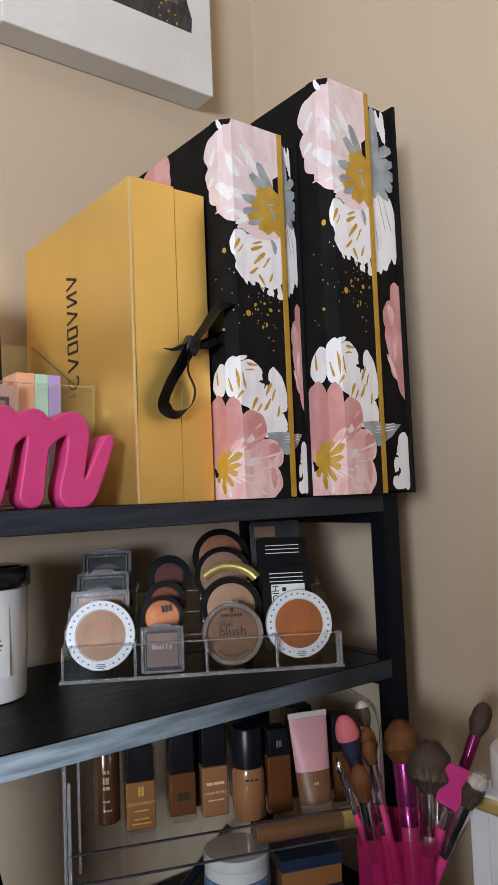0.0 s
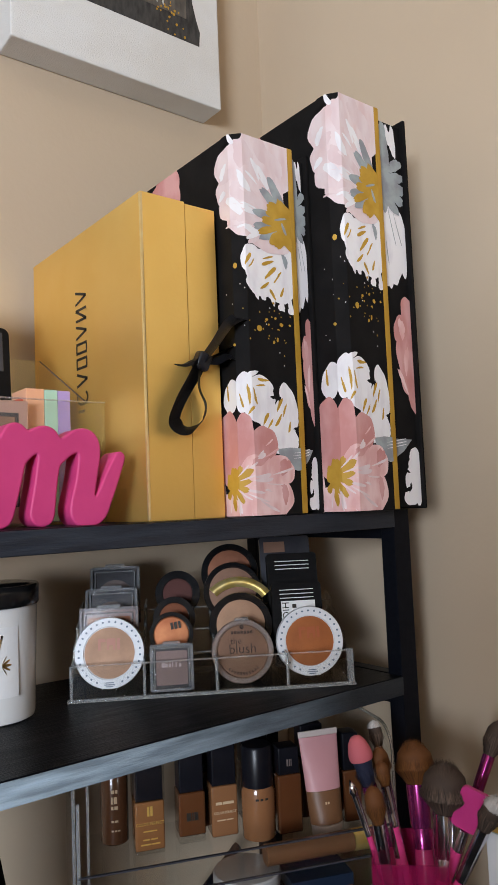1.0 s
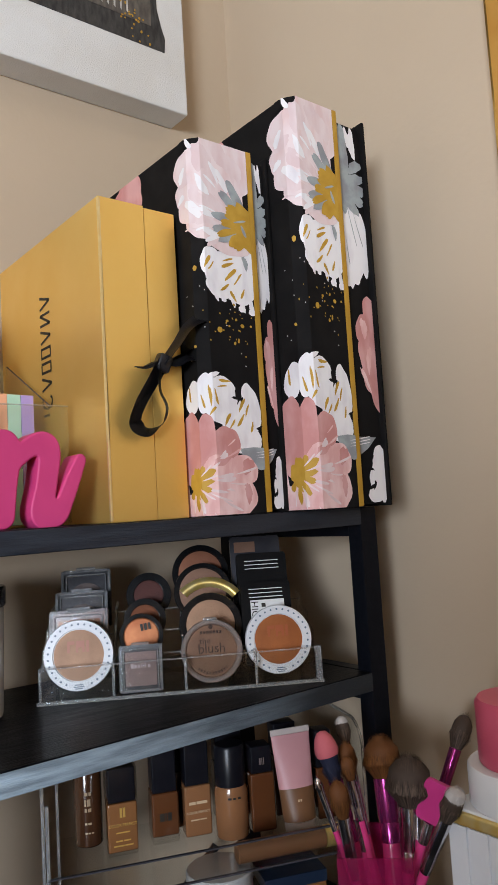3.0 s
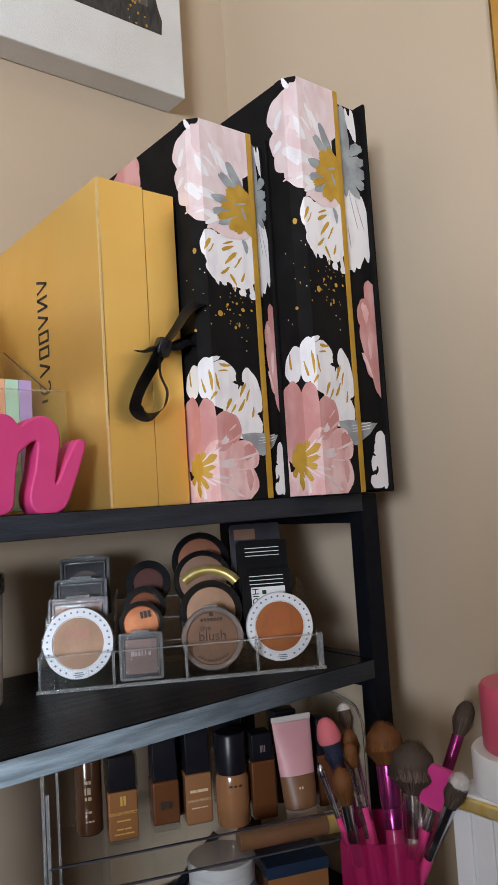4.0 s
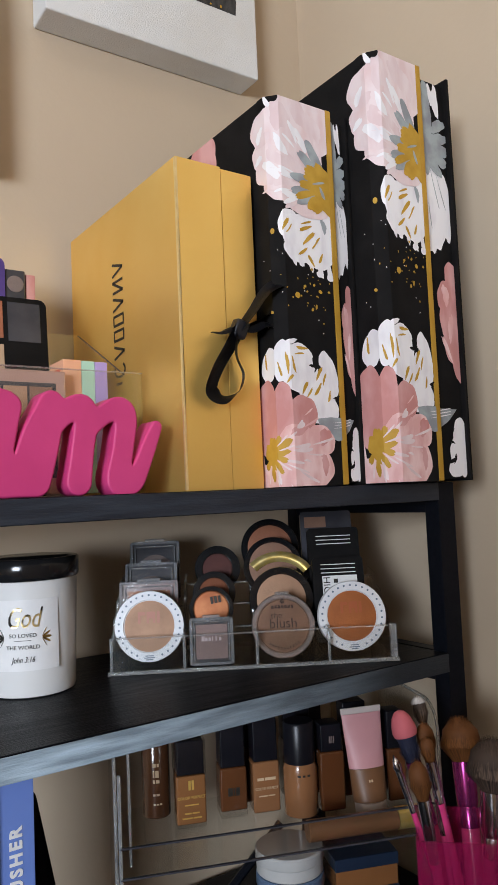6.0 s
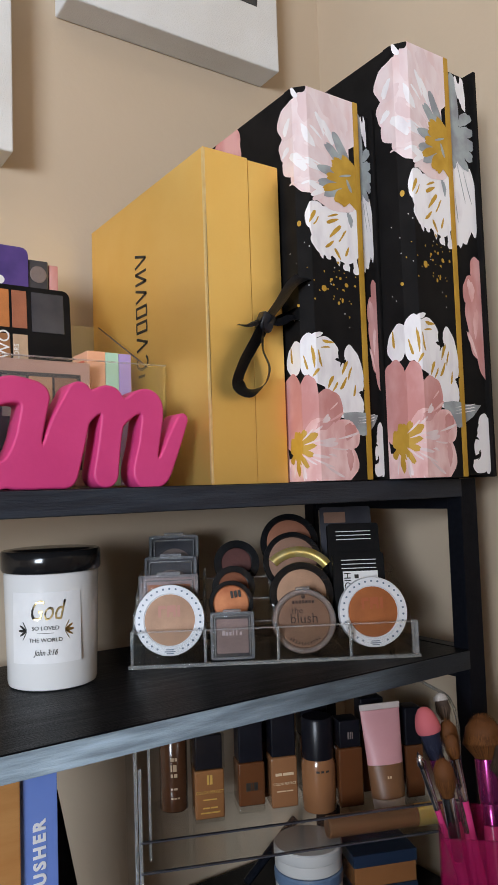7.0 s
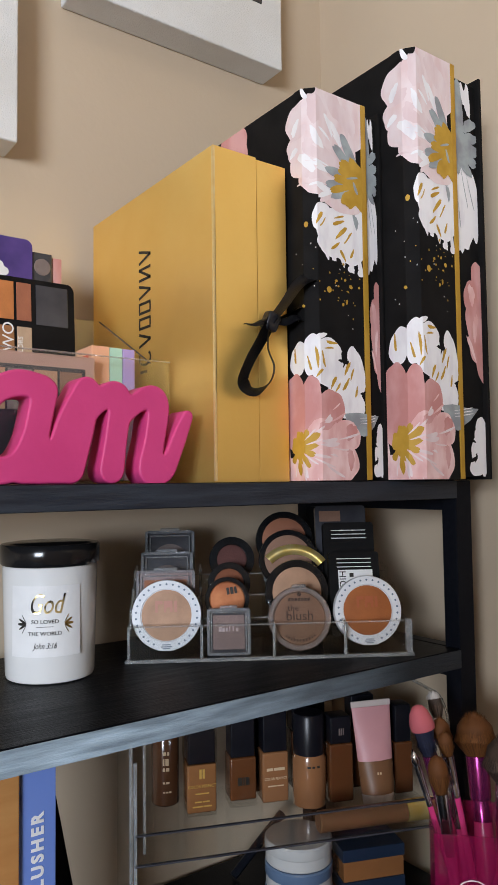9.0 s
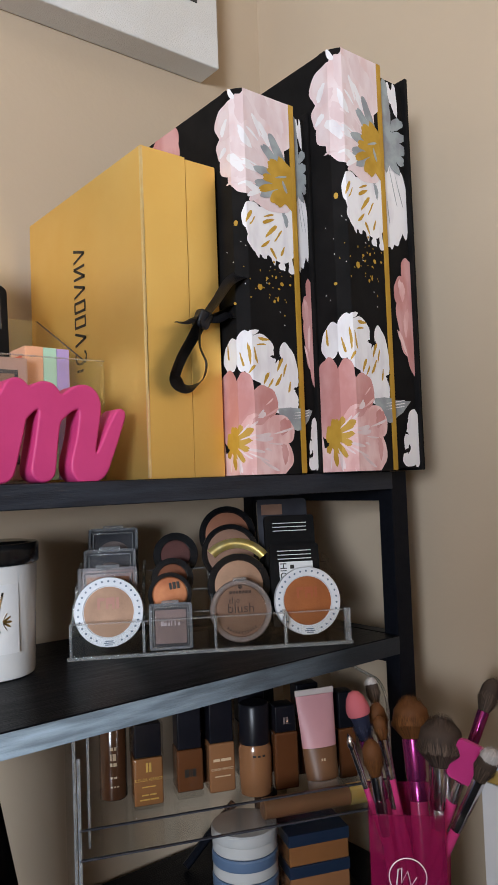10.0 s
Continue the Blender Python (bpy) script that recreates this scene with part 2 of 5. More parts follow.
# ---- the black shelf unit on the desk ----
SHELF_L, SHELF_R, SHELF_F, SHELF_B = -0.26, 0.505, 0.4405, 0.662
desk = thing("desk", pose(0, 0, DESK), "black wooden desk in the room's corner", "desk")
part("desktop", box(-0.62, 0.555, 0.10, 0.69, -0.025, 0, 0.002), BLACK_WOOD, desk)
for x in (-0.58, 0.51):
    for y in (0.13, 0.65):
        part("leg", box(x - 0.02, x + 0.02, y - 0.02, y + 0.02, -DESK, -0.025, 0.002), BLACK_METAL, desk)

unit = thing("shelf_unit", pose(0, 0, DESK), "black wooden two-board shelf unit with square metal posts", "shelf")
part("shelf_board", box(SHELF_L + 0.002, 0.484, SHELF_F + 0.0005, SHELF_B, TOP - 0.0165 - DESK, TOP - DESK, 0.0012), BLACK_WOOD, unit, "dark top board with worn edge")
part("shelf_board", box(SHELF_L + 0.002, 0.484, SHELF_F, SHELF_B, MID - 0.0165 - DESK, MID - DESK, 0.0012), BLACK_WOOD, unit, "dark middle board with scuffed front edge")
# only the middle board's band carries the painted sheen
for z, em in ((TOP, EDGE_DARK), (MID, EDGE_SHEEN)):
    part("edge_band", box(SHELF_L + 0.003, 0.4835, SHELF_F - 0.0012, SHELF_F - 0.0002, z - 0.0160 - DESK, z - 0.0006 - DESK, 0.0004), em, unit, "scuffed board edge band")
for x in (SHELF_L, 0.4845):
    for y in (SHELF_F + 0.001, SHELF_B - 0.018):
        part("post", box(x - 0.0, x + 0.021, y, y + 0.016, 0, TOP - DESK - 0.0005, 0.001), BLACK_METAL, unit)
for z in (TOP - 0.027, MID - 0.027):
    part("side_rail", box(0.4875, 0.5015, SHELF_F + 0.0175, SHELF_B - 0.0185, z - DESK, z + 0.0265 - DESK, 0.001), BLACK_METAL, unit)
part("cross_brace", tube([(0.388, 0.654, 0.004), (0.452, 0.654, 0.049)], 0.0045, 8), BLACK_METAL, unit)

# ---- canvases and the gold frame on the walls ----
def canvas(name, x0, x1, z0, z1, label):
    c = thing(name, pose(x0, 0.661, z0), label, "canvas picture")
    part("canvas_block", box(0, x1 - x0, 0, WALL_Y - 0.6615, 0, z1 - z0, 0.0022, 3), CANVAS, c)
    return c


c1 = canvas("canvas_picture", 0.222, 0.473, 1.622, 1.96, "white stretched canvas with a painted dark bottle")


def outline(cx, cz, rx, rz, lobes=7, amp=0.1, turn=0.0, n=72, seed=0, jag=0.0):
    rnd = random.Random(seed)
    ph = [rnd.uniform(0, 6.28) for _ in range(4)]
    pts = []
    for i in range(n):
        a = 2 * math.pi * i / n
        r = 1 + amp * (abs(math.sin(lobes * a / 2 + ph[0])) - 0.5) + amp * 0.5 * math.sin(2 * a + ph[1]) + jag * math.sin(lobes * 2.7 * a + ph[2])
        x, z = rx * r * math.cos(a), rz * r * math.sin(a)
        t = radians(turn)
        pts.append((cx + x * math.cos(t) - z * math.sin(t), cz + x * math.sin(t) + z * math.cos(t)))
    return pts


art = [(0.05, 0.068), (0.222, 0.068), (0.2235, 0.085), (0.219, 0.098), (0.214, 0.118), (0.213, 0.25), (0.06, 0.25), (0.058, 0.118)]
part("painted_bottle", moved(plate(art, 0.0006), pose(0, -0.0006, 0)), PAINT_BLACK, c1, "black painted bottle base")
part("painted_bottle_body", moved(plate([(0.066, 0.095), (0.205, 0.095), (0.207, 0.24), (0.066, 0.24)], 0.0006), pose(0, -0.001, 0)), PAINT_GREY, c1)
for i in range(7):
    x = 0.125 + 0.008 * i
    part("painted_stroke", moved(plate([(x, 0.102), (x + 0.002, 0.1), (x + 0.003, 0.15), (x + 0.0012, 0.152)], 0.0005), pose(0, -0.0014, 0)), PAINT_LIGHT, c1)
rnd = random.Random(4)
for i in range(26):
    part("gold_fleck", moved(plate(outline(0.178 + rnd.gauss(0, 0.012), 0.092 + rnd.gauss(0, 0.014), 0.0012 * rnd.uniform(0.5, 1.3), 0.0015 * rnd.uniform(0.5, 1.2), n=8), 0.0005), pose(0, -0.0018, 0)), PETAL_GOLD, c1)
c2 = canvas("canvas_picture", -0.09, 0.168, 1.456, 1.79, "white stretched canvas with painted grey cosmetics")
for z0, z1, w, m in ((0.030, 0.074, 0.020, PAINT_BLACK), (0.078, 0.100, 0.022, PAINT_GREY), (0.103, 0.200, 0.018, PAINT_BLACK)):
    part("painted_tube", moved(plate(rounded(w, z1 - z0, w * 0.3, 4, 0.206 - w / 2, z0), 0.0006), pose(0, -0.0007, 0)), m, c2)
    part("painted_tube_face", moved(plate(rounded(w - 0.003, z1 - z0 - 0.003, w * 0.25, 4, 0.2075 - w / 2, z0 + 0.0015), 0.0006), pose(0, -0.0011, 0)), PAINT_LIGHT if m is PAINT_GREY else CANVAS, c2)

fr = thing("gold_picture_frame", pose(WALL_X - 0.001, -0.05, 1.384), "gold picture frame hung on the beige wall", "picture frame")
for y0, y1, z0, z1 in ((0, 0.362, 0, 0.025), (0, 0.362, 0.455, 0.48), (0, 0.025, 0.025, 0.455), (0.337, 0.362, 0.025, 0.455)):
    part("frame_bar", box(-0.016, 0, y0, y1, z0, z1, 0.003), GOLD, fr)
part("picture_panel", box(-0.006, -0.001, 0.025, 0.337, 0.025, 0.455), PAPER, fr)

# ---- gold gift box with a ribbon ----
GX0, GX1, GY0, GY1, GH = 0.246, 0.3145, 0.463, 0.674, 0.2485
gold_box = thing("gold_gift_box", pose(GX0, GY0, TOP), "upright gold foil gift box tied with black ribbon", "gift box")
W, D = GX1 - GX0, GY1 - GY0
part("box_base", box(0, 0.0396, 0, D, 0, GH, 0.0004, 2), GOLD_PAPER, gold_box)
part("box_lid", box(0.0402, W, 0.0004, D - 0.001, 0, GH - 0.0012, 0.0005, 2), GOLD_PAPER, gold_box)
part("pale_edge_line", tube([(0.0006, 0.0006, 0.001), (0.0006, 0.0006, GH - 0.001)], 0.0014, 8), GOLD_EDGE, gold_box, "pale gold edge")


def side_mark(profile, z, deep_y=0.096, high=0.0205):
    """A thin printed shape on the box's side, its outline given along z in metres and across from 0 to 1."""
    bm = bmesh.new()
    f = bm.faces.new([bm.verts.new((-0.00025, deep_y + high * (1 - v), z + u)) for u, v in profile])
    f.normal_update()
    if f.normal.x > 0:
        f.normal_flip()
    part("printed_mark", bm, INK, gold_box)


def stroke_mark(p, q, z, w=0.0023):
    (u0, v0), (u1, v1) = p, q
    du, dv = u1 - u0, (v1 - v0) * 0.0205
    n = math.hypot(du, dv)
    ou, ov = -dv / n * w / 2, du / n * w / 2 / 0.0205
    side_mark([(u0 - ou, v0 - ov), (u1 - ou, v1 - ov), (u1 + ou, v1 + ov), (u0 + ou, v0 + ov)], z)


# the box's printed name as plain rings, wedges and bars
z = 0.093
for shape, wide in (("bar", 0.003), ("ring", 0.0118), ("wedge", 0.0118), ("box", 0.0095), ("box", 0.0095), ("wedge", 0.0118), ("slant", 0.0112), ("wedge", 0.0118)):
    if shape == "ring":
        ring = [(wide / 2 + wide / 2 * math.cos(radians(a)), 0.5 + 0.5 * math.sin(radians(a))) for a in range(40, 330, 29)]
        for p, q in zip(ring, ring[1:]):
            stroke_mark(p, q, z)
    elif shape == "wedge":
        stroke_mark((0.0005, 0), (wide / 2, 1), z)
        stroke_mark((wide / 2, 1), (wide - 0.0005, 0), z)
    elif shape == "slant":
        stroke_mark((0.0008, 0), (0.0008, 1), z)
        stroke_mark((0.0008, 1), (wide - 0.0012, 0), z)
        stroke_mark((wide - 0.0012, 0), (wide - 0.0012, 1), z)
    elif shape == "box":
        stroke_mark((0.0008, 0), (0.0008, 1), z)
        stroke_mark((wide - 0.0008, 0), (wide - 0.0008, 1), z)
        for v in (0.04, 0.96):
            stroke_mark((0.0016, v), (wide - 0.0016, v), z)
    else:
        stroke_mark((0.0008, 0.1), (0.0008, 0.7), z)
    z += wide + 0.0036


def ribbon(points, width, parent, twist=0.0, name="ribbon_loop", across=(0, 0, 1)):
    bm = bmesh.new()
    pts = [Vector(p) for p in points]
    fine = []
    for i in range(len(pts) - 1):
        p0, p1, p2, p3 = pts[max(i - 1, 0)], pts[i], pts[i + 1], pts[min(i + 2, len(pts) - 1)]
        for k in range(8):
            t = k / 8
            fine.append(0.5 * ((2 * p1) + (p2 - p0) * t + (2 * p0 - 5 * p1 + 4 * p2 - p3) * t * t + (3 * p1 - p0 - 3 * p2 + p3) * t ** 3))
    fine.append(pts[-1])
    prev = None
    for i, p in enumerate(fine):
        d = (fine[min(i + 1, len(fine) - 1)] - fine[max(i - 1, 0)]).normalized()
        ax = Vector(across)
        s = (ax - d * ax.dot(d))
        s = s.normalized() if s.length > 0.05 else Vector((0, 1, 0))
        s = Matrix.Rotation(twist * i / len(fine), 3, d) @ s
        row = [bm.verts.new(p + s * (width * (j / 4 - 0.5)) + d.cross(s) * 0.0006 * math.cos(j * 1.5)) for j in range(5)]
        if prev:
            for j in range(4):
                bm.faces.new((prev[j], prev[j + 1], row[j + 1], row[j]))
        prev = row
    geom = bmesh.ops.solidify(bm, geom=bm.faces[:], thickness=0.0004)
    bmesh.ops.recalc_face_normals(bm, faces=bm.faces[:])
    return part(name, bm, RIBBON, parent, smooth=True)


bow = (0.047, -0.006, 0.121)
ribbon([(0.047, -0.006, 0.121), (0.033, -0.011, 0.104), (0.021, -0.012, 0.086), (0.019, -0.008, 0.073), (0.031, -0.006, 0.068), (0.044, -0.007, 0.074), (0.047, -0.010, 0.086), (0.042, -0.009, 0.100), (0.046, -0.006, 0.119)], 0.0140, gold_box, 0.5, across=(0.85, 0.45, 0.25))
ribbon([(0.047, -0.007, 0.121), (0.055, -0.014, 0.134), (0.066, -0.018, 0.150), (0.082, -0.017, 0.158), (0.093, -0.012, 0.152), (0.088, -0.008, 0.142), (0.070, -0.007, 0.132), (0.050, -0.006, 0.122)], 0.0130, gold_box, 0.7, across=(0.2, 0.8, 0.45))
ribbon([(0.046, -0.007, 0.122), (0.036, -0.010, 0.119), (0.027, -0.012, 0.1155), (0.019, -0.012, 0.115)], 0.0055, gold_box, 0.8, "ribbon_tail", (0, 0.5, 0.8))
ribbon([(0.048, -0.007, 0.122), (0.058, -0.010, 0.121), (0.067, -0.012, 0.125), (0.077, -0.012, 0.124)], 0.008, gold_box, -0.6, "ribbon_tail", (0, 0.4, 0.9))
knot = box(-0.006, 0.006, -0.005, 0.005, -0.007, 0.007, 0.003, 3)
part("ribbon_knot", moved(knot, pose(*bow, 10, 20, 0)), RIBBON, gold_box, smooth=True)

# ---- floral book boxes ----
def clip(poly, axis, limit, keep_low):
    out = []
    for i, p in enumerate(poly):
        q = poly[(i + 1) % len(poly)]
        pin, qin = (p[axis] <= limit) == keep_low, (q[axis] <= limit) == keep_low
        if pin:
            out.append(p)
        if pin != qin:
            t = (limit - p[axis]) / (q[axis] - p[axis])
            out.append((p[0] + t * (q[0] - p[0]), p[1] + t * (q[1] - p[1])))
    return out


def floral_box(m, s, deep, label, w, s0):
    """A book-shaped box: left cover that wraps round as a flap to a gold strip, a tray set back behind it, a right cover board."""
    th = thing("floral_storage_box", m, label, "storage box", "floral book boxes")
    hgt, s1, rec, su = 0.3515 * s, s0 + 0.0056, 0.0052 * s, s0 / 0.0497
    c1, c2 = 0.0092 * s, 0.0069 * su
    side = part("cover_side", box(0, 0.0032, c1, deep, 0, hgt, 0.0008, 2), BLACK_CARD, th)
    flap = part("cover_flap", box(c2, s0, 0, 0.0032, 0, hgt, 0.0006, 2), BLACK_CARD, th)
    # the spine's creased corner between side and flap
    slant = bmesh.new()
    foot = [(0.0001, c1), (c2, 0.0001), (c2 + 0.0002, 0.003), (0.003, c1 + 0.0002)]
    low = [slant.verts.new((x, y, 0.0002)) for x, y in foot]
    high = [slant.verts.new((x, y, hgt - 0.0002)) for x, y in foot]
    slant.faces.new(low[::-1])
    slant.faces.new(high)
    for i in range(4):
        slant.faces.new((low[i], low[(i + 1) % 4], high[(i + 1) % 4], high[i]))
    bmesh.ops.recalc_face_normals(slant, faces=slant.faces[:])
    crease = part("cover_crease", slant, BLACK_CARD, th)
    part("gold_strip", box(s0 + 0.0001, s1, -0.0006, 0.0036, 0.0005, hgt + 0.0002, 0.0007, 2), GOLD_BAND, th, "gold closing strip")
    tray_ = part("tray", box(0.0036, w - 0.0036, rec, deep - 0.004, 0.002, hgt - 0.006 * s, 0.0008, 2), BLACK_CARD, th)
    part("cover_back_board", box(w - 0.0033, w, 0.0006, deep, 0, hgt, 0.0008, 2), BLACK_CARD, th)
    layer = [0]

    def paint(name, pts, material):
        layer[0] += 0 if "dot" in name else 1
        lift = 0.00012 + 0.000007 * layer[0]
        pts = [(u * (su if u > 0 else s), v * s) for u, v in pts]
        nx, ny = c1 / math.hypot(c1, c2), c2 / math.hypot(c1, c2)
        for zone in ("side", "crease", "front", "tray"):
            if zone == "side":
                poly = clip(clip(pts, 0, -c1, True), 0, -deep, False)
            elif zone == "crease":
                poly = clip(clip(pts, 0, -c1, False), 0, c2, True)
            elif zone == "front":
                poly = clip(clip(pts, 0, c2, False), 0, s0, True)
            else:
                wide = (w - 0.0036 - s1) / 0.0336
                poly = [(s1 + (u / su - 0.0553) * wide, v) for u, v in pts if u > 0]
                poly = clip(clip(poly, 0, s1 - 0.004, False), 0, w - 0.0036, True) if len(poly) > 2 else []
            top = hgt - (0.0066 * s if zone == "tray" else 0.0003)
            if len(poly) > 2:
                poly = clip(poly, 1, top, True)
            if len(poly) > 2:
                poly = clip(poly, 1, 0.0025 if zone == "tray" else 0.0006, False)
            if len(poly) < 3:
                continue
            bm = bmesh.new()
            vs = []
            for u, v in poly:
                if zone == "side":
                    p = (-lift, -u, v)
                elif zone == "crease":
                    k = (u + c1) / (c1 + c2)
                    p = (c2 * k - lift * (1 - k), c1 * (1 - k) - lift * k, v)
                else:
                    p = (u, -lift + (rec if zone == "tray" else 0), v)
                vs.append(bm.verts.new(p))
            f = bm.faces.new(vs)
            want = {"side": Vector((-1, 0, 0)), "crease": Vector((-nx, -ny, 0))}.get(zone, Vector((0, -1, 0)))
            f.normal_update()
            if f.normal.dot(want) < 0:
                f.normal_flip()
            bmesh.ops.triangulate(bm, faces=bm.faces[:])
            part(name, bm, material, {"side": side, "crease": crease, "front": flap, "tray": tray_}[zone])

    def brush(cx, cz, length, width, turn, material, name="painted_stroke"):
        n = 14
        pts = []
        for i in range(n):
            a = 2 * math.pi * i / n
            x, z = length * math.cos(a), width * math.sin(a) * (1 + 0.4 * math.cos(a)) + 0.25 * width * math.cos(2 * a)
            t = radians(turn)
            pts.append((cx + x * math.cos(t) - z * math.sin(t), cz + x * math.sin(t) + z * math.cos(t)))
        paint(name, pts, material)

    rnd = random.Random(9)

    def petal(cx, cz, turn, r0, r1, width, material, wave=0.06, name="painted_petal"):
        """A rounded petal that grows from r0 to r1 out of the flower's centre."""
        ph = rnd.uniform(0, 6.28)
        side = [(t, width * (0.10 + 0.90 * (t / 0.64) ** 0.75)) for t in (0.0, 0.2, 0.4, 0.55)] + [(0.64 + 0.36 * math.sin(radians(q)), width * math.cos(radians(q)) ** 0.8) for q in (0, 18, 36, 52, 66, 78)]
        pts = [(t, w * (1 + wave * math.sin(9 * t + ph))) for t, w in side] + [(1.0 + wave * 0.5 * math.sin(ph), 0.0)] + [(t, -w * (1 + wave * math.sin(11 * t + ph))) for t, w in reversed(side)]
        a = radians(turn)
        out = []
        for t, w in pts:
            r = r0 + (r1 - r0) * t
            out.append((cx + r * math.cos(a) - w * math.sin(a), cz + r * math.sin(a) + w * math.cos(a)))
        paint(name, out, material)

    def fan(cx, cz, a0, a1, n, r0, r1, width, mats, jitter=0.08, wave=0.06):
        for i in range(n):
            a = a0 + (a1 - a0) * (i + 0.5) / n
            k = 1 + rnd.uniform(-jitter, jitter)
            petal(cx, cz, a + rnd.uniform(-3, 3), r0, r1 * k, width, mats[i % len(mats)], wave)

    # rose flower that wraps over the back of the side
    paint("painted_petal", outline(-0.122, 0.328, 0.030, 0.030, 6, 0.14, 10, seed=31), PETAL_ROSE)
    def dab(cx, cz, rx, rz, turn, material, wave=0.05, name="painted_petal"):
        """One soft oval dab of paint with an uneven edge."""
        ph, t = rnd.uniform(0, 6.28), radians(turn)
        pts = []
        for i in range(30):
            a = 2 * math.pi * i / 30
            k = 1 + wave * math.sin(3 * a + ph) + 0.5 * wave * math.sin(7 * a + 2 * ph)
            x, z = rx * k * math.cos(a), rz * k * math.sin(a)
            pts.append((cx + x * math.cos(t) - z * math.sin(t), cz + x * math.sin(t) + z * math.cos(t)))
        paint(name, pts, material)

    def dabs(material, *rows, wave=0.05, name="painted_petal"):
        for cx, cz, rx, rz, turn in rows:
            dab(cx, cz, rx, rz, turn, material, wave, name)

    # white flower below the blush one, with dripping tips and gold crescents
    dabs(PETAL_WHITE, (0.012, 0.234, 0.0108, 0.0135, 0), (0.024, 0.226, 0.019, 0.019, 0), (0.020, 0.213, 0.0135, 0.0125, 30), (0.036, 0.215, 0.018, 0.018, 0), (0.044, 0.236, 0.014, 0.02, 0))
    for x, z, l in ((0.0150, 0.2035, 0.006), (0.0215, 0.2015, 0.005), (0.0300, 0.1995, 0.006), (0.0385, 0.1960, 0.007), (0.0470, 0.1960, 0.007)):
        dab(x, z, 0.0022, l, rnd.uniform(4, 16), PETAL_WHITE, 0.12)
    dabs(PETAL_WHITE, (0.0378, 0.1925, 0.0034, 0.0029, 0), (0.0475, 0.1905, 0.0036, 0.0032, 0))
    dabs(PETAL_WHITE, (0.066, 0.236, 0.009, 0.041, 2), (0.074, 0.240, 0.009, 0.040, 3), (0.083, 0.236, 0.0075, 0.030, 4), (0.062, 0.205, 0.007, 0.011, 0), (0.072, 0.206, 0.006, 0.009, 0), (0.0845, 0.2165, 0.0055, 0.0075, 0))
    for x, z, l, t in ((0.071, 0.252, 0.020, -76), (0.079, 0.248, 0.016, -72), (0.064, 0.226, 0.012, -84)):
        brush(x, z, l, 0.0005, t, PETAL_GREY)
    dabs(PETAL_GOLD, (0.0085, 0.2340, 0.0064, 0.0015, 64), (0.0115, 0.2300, 0.0050, 0.0008, 60), (0.0260, 0.2330, 0.0062, 0.0016, 28), (0.0272, 0.2385, 0.0052, 0.0009, 24), (0.0290, 0.2245, 0.0085, 0.0017, 50), (0.0350, 0.2210, 0.0070, 0.0011, 58), (0.0230, 0.2110, 0.0055, 0.0013, 44), (0.0300, 0.2040, 0.0056, 0.0013, -62), (0.0390, 0.2070, 0.0050, 0.0011, 70), wave=0.10, name="painted_stroke")
    dabs(PETAL_WHITE, (0.0325, 0.2205, 0.0060, 0.0016, 58), (0.0106, 0.2315, 0.0046, 0.0012, 66), name="painted_stroke")
    dabs(PETAL_GREY, (0.0430, 0.2380, 0.0022, 0.0068, 12), (0.0405, 0.2460, 0.0030, 0.0028, 0), wave=0.15, name="painted_stroke")
    # blush flower at the top
    dabs(PETAL_BLUSH, (-0.0120, 0.3225, 0.0185, 0.0185, 0), (-0.0120, 0.2990, 0.0180, 0.0150, 0), (-0.0080, 0.2830, 0.0180, 0.0140, -20), (0.0040, 0.2680, 0.0180, 0.0135, -25), (0.0200, 0.2620, 0.0170, 0.0125, -10), wave=0.06)
    dabs(PETAL_BLUSH, (0.014, 0.305, 0.030, 0.036, 0), (0.030, 0.332, 0.032, 0.030, 0), (0.004, 0.334, 0.014, 0.013, 20), (0.030, 0.262, 0.022, 0.020, 0))
    dabs(PETAL_MIST, (0.006, 0.334, 0.015, 0.009, 100), (0.026, 0.338, 0.016, 0.007, 118), (-0.013, 0.312, 0.011, 0.005, 20), (0.002, 0.296, 0.013, 0.007, -38), (-0.008, 0.277, 0.012, 0.006, -30), (0.010, 0.270, 0.013, 0.005, -8), (0.018, 0.292, 0.012, 0.005, -40), (0.038, 0.330, 0.013, 0.005, 112), (0.018, 0.318, 0.011, 0.005, -60), wave=0.14, name="painted_stroke")
    dabs(PETAL_WHITE, (-0.0040, 0.2840, 0.0120, 0.0052, -40), (0.0065, 0.3060, 0.0115, 0.0036, -62), (0.0235, 0.3160, 0.0130, 0.0034, -60), (-0.0180, 0.3180, 0.0080, 0.0034, 60), (-0.0200, 0.2960, 0.0060, 0.0030, 30), (0.0150, 0.2610, 0.0100, 0.0030, -12), wave=0.12, name="painted_stroke")
    for k in range(22):
        a, rr = rnd.uniform(98, 215), rnd.uniform(0.030, 0.056)
        brush(0.044 + rr * math.cos(radians(a)), 0.272 + rr * math.sin(radians(a)), rnd.uniform(0.005, 0.011), rnd.uniform(0.0008, 0.0022), a + rnd.uniform(-9, 9), (PETAL_WHITE, PETAL_BLUSH, PETAL_MIST)[k % 3])
    dabs(BLACK_CARD, (0.0005, 0.3510, 0.0062, 0.0050, -20), (-0.0150, 0.3470, 0.0060, 0.0050, 20), name="painted_gap")
    brush(-0.0062, 0.3470, 0.0065, 0.0026, -58, PETAL_WHITE)
    # grey petals behind the strip, and the gold heart
    dabs(PETAL_GREY, (0.0620, 0.3000, 0.0100, 0.0360, 0), (0.0680, 0.2850, 0.0120, 0.0160, 0), (0.0640, 0.3250, 0.0070, 0.0190, 0), wave=0.08)
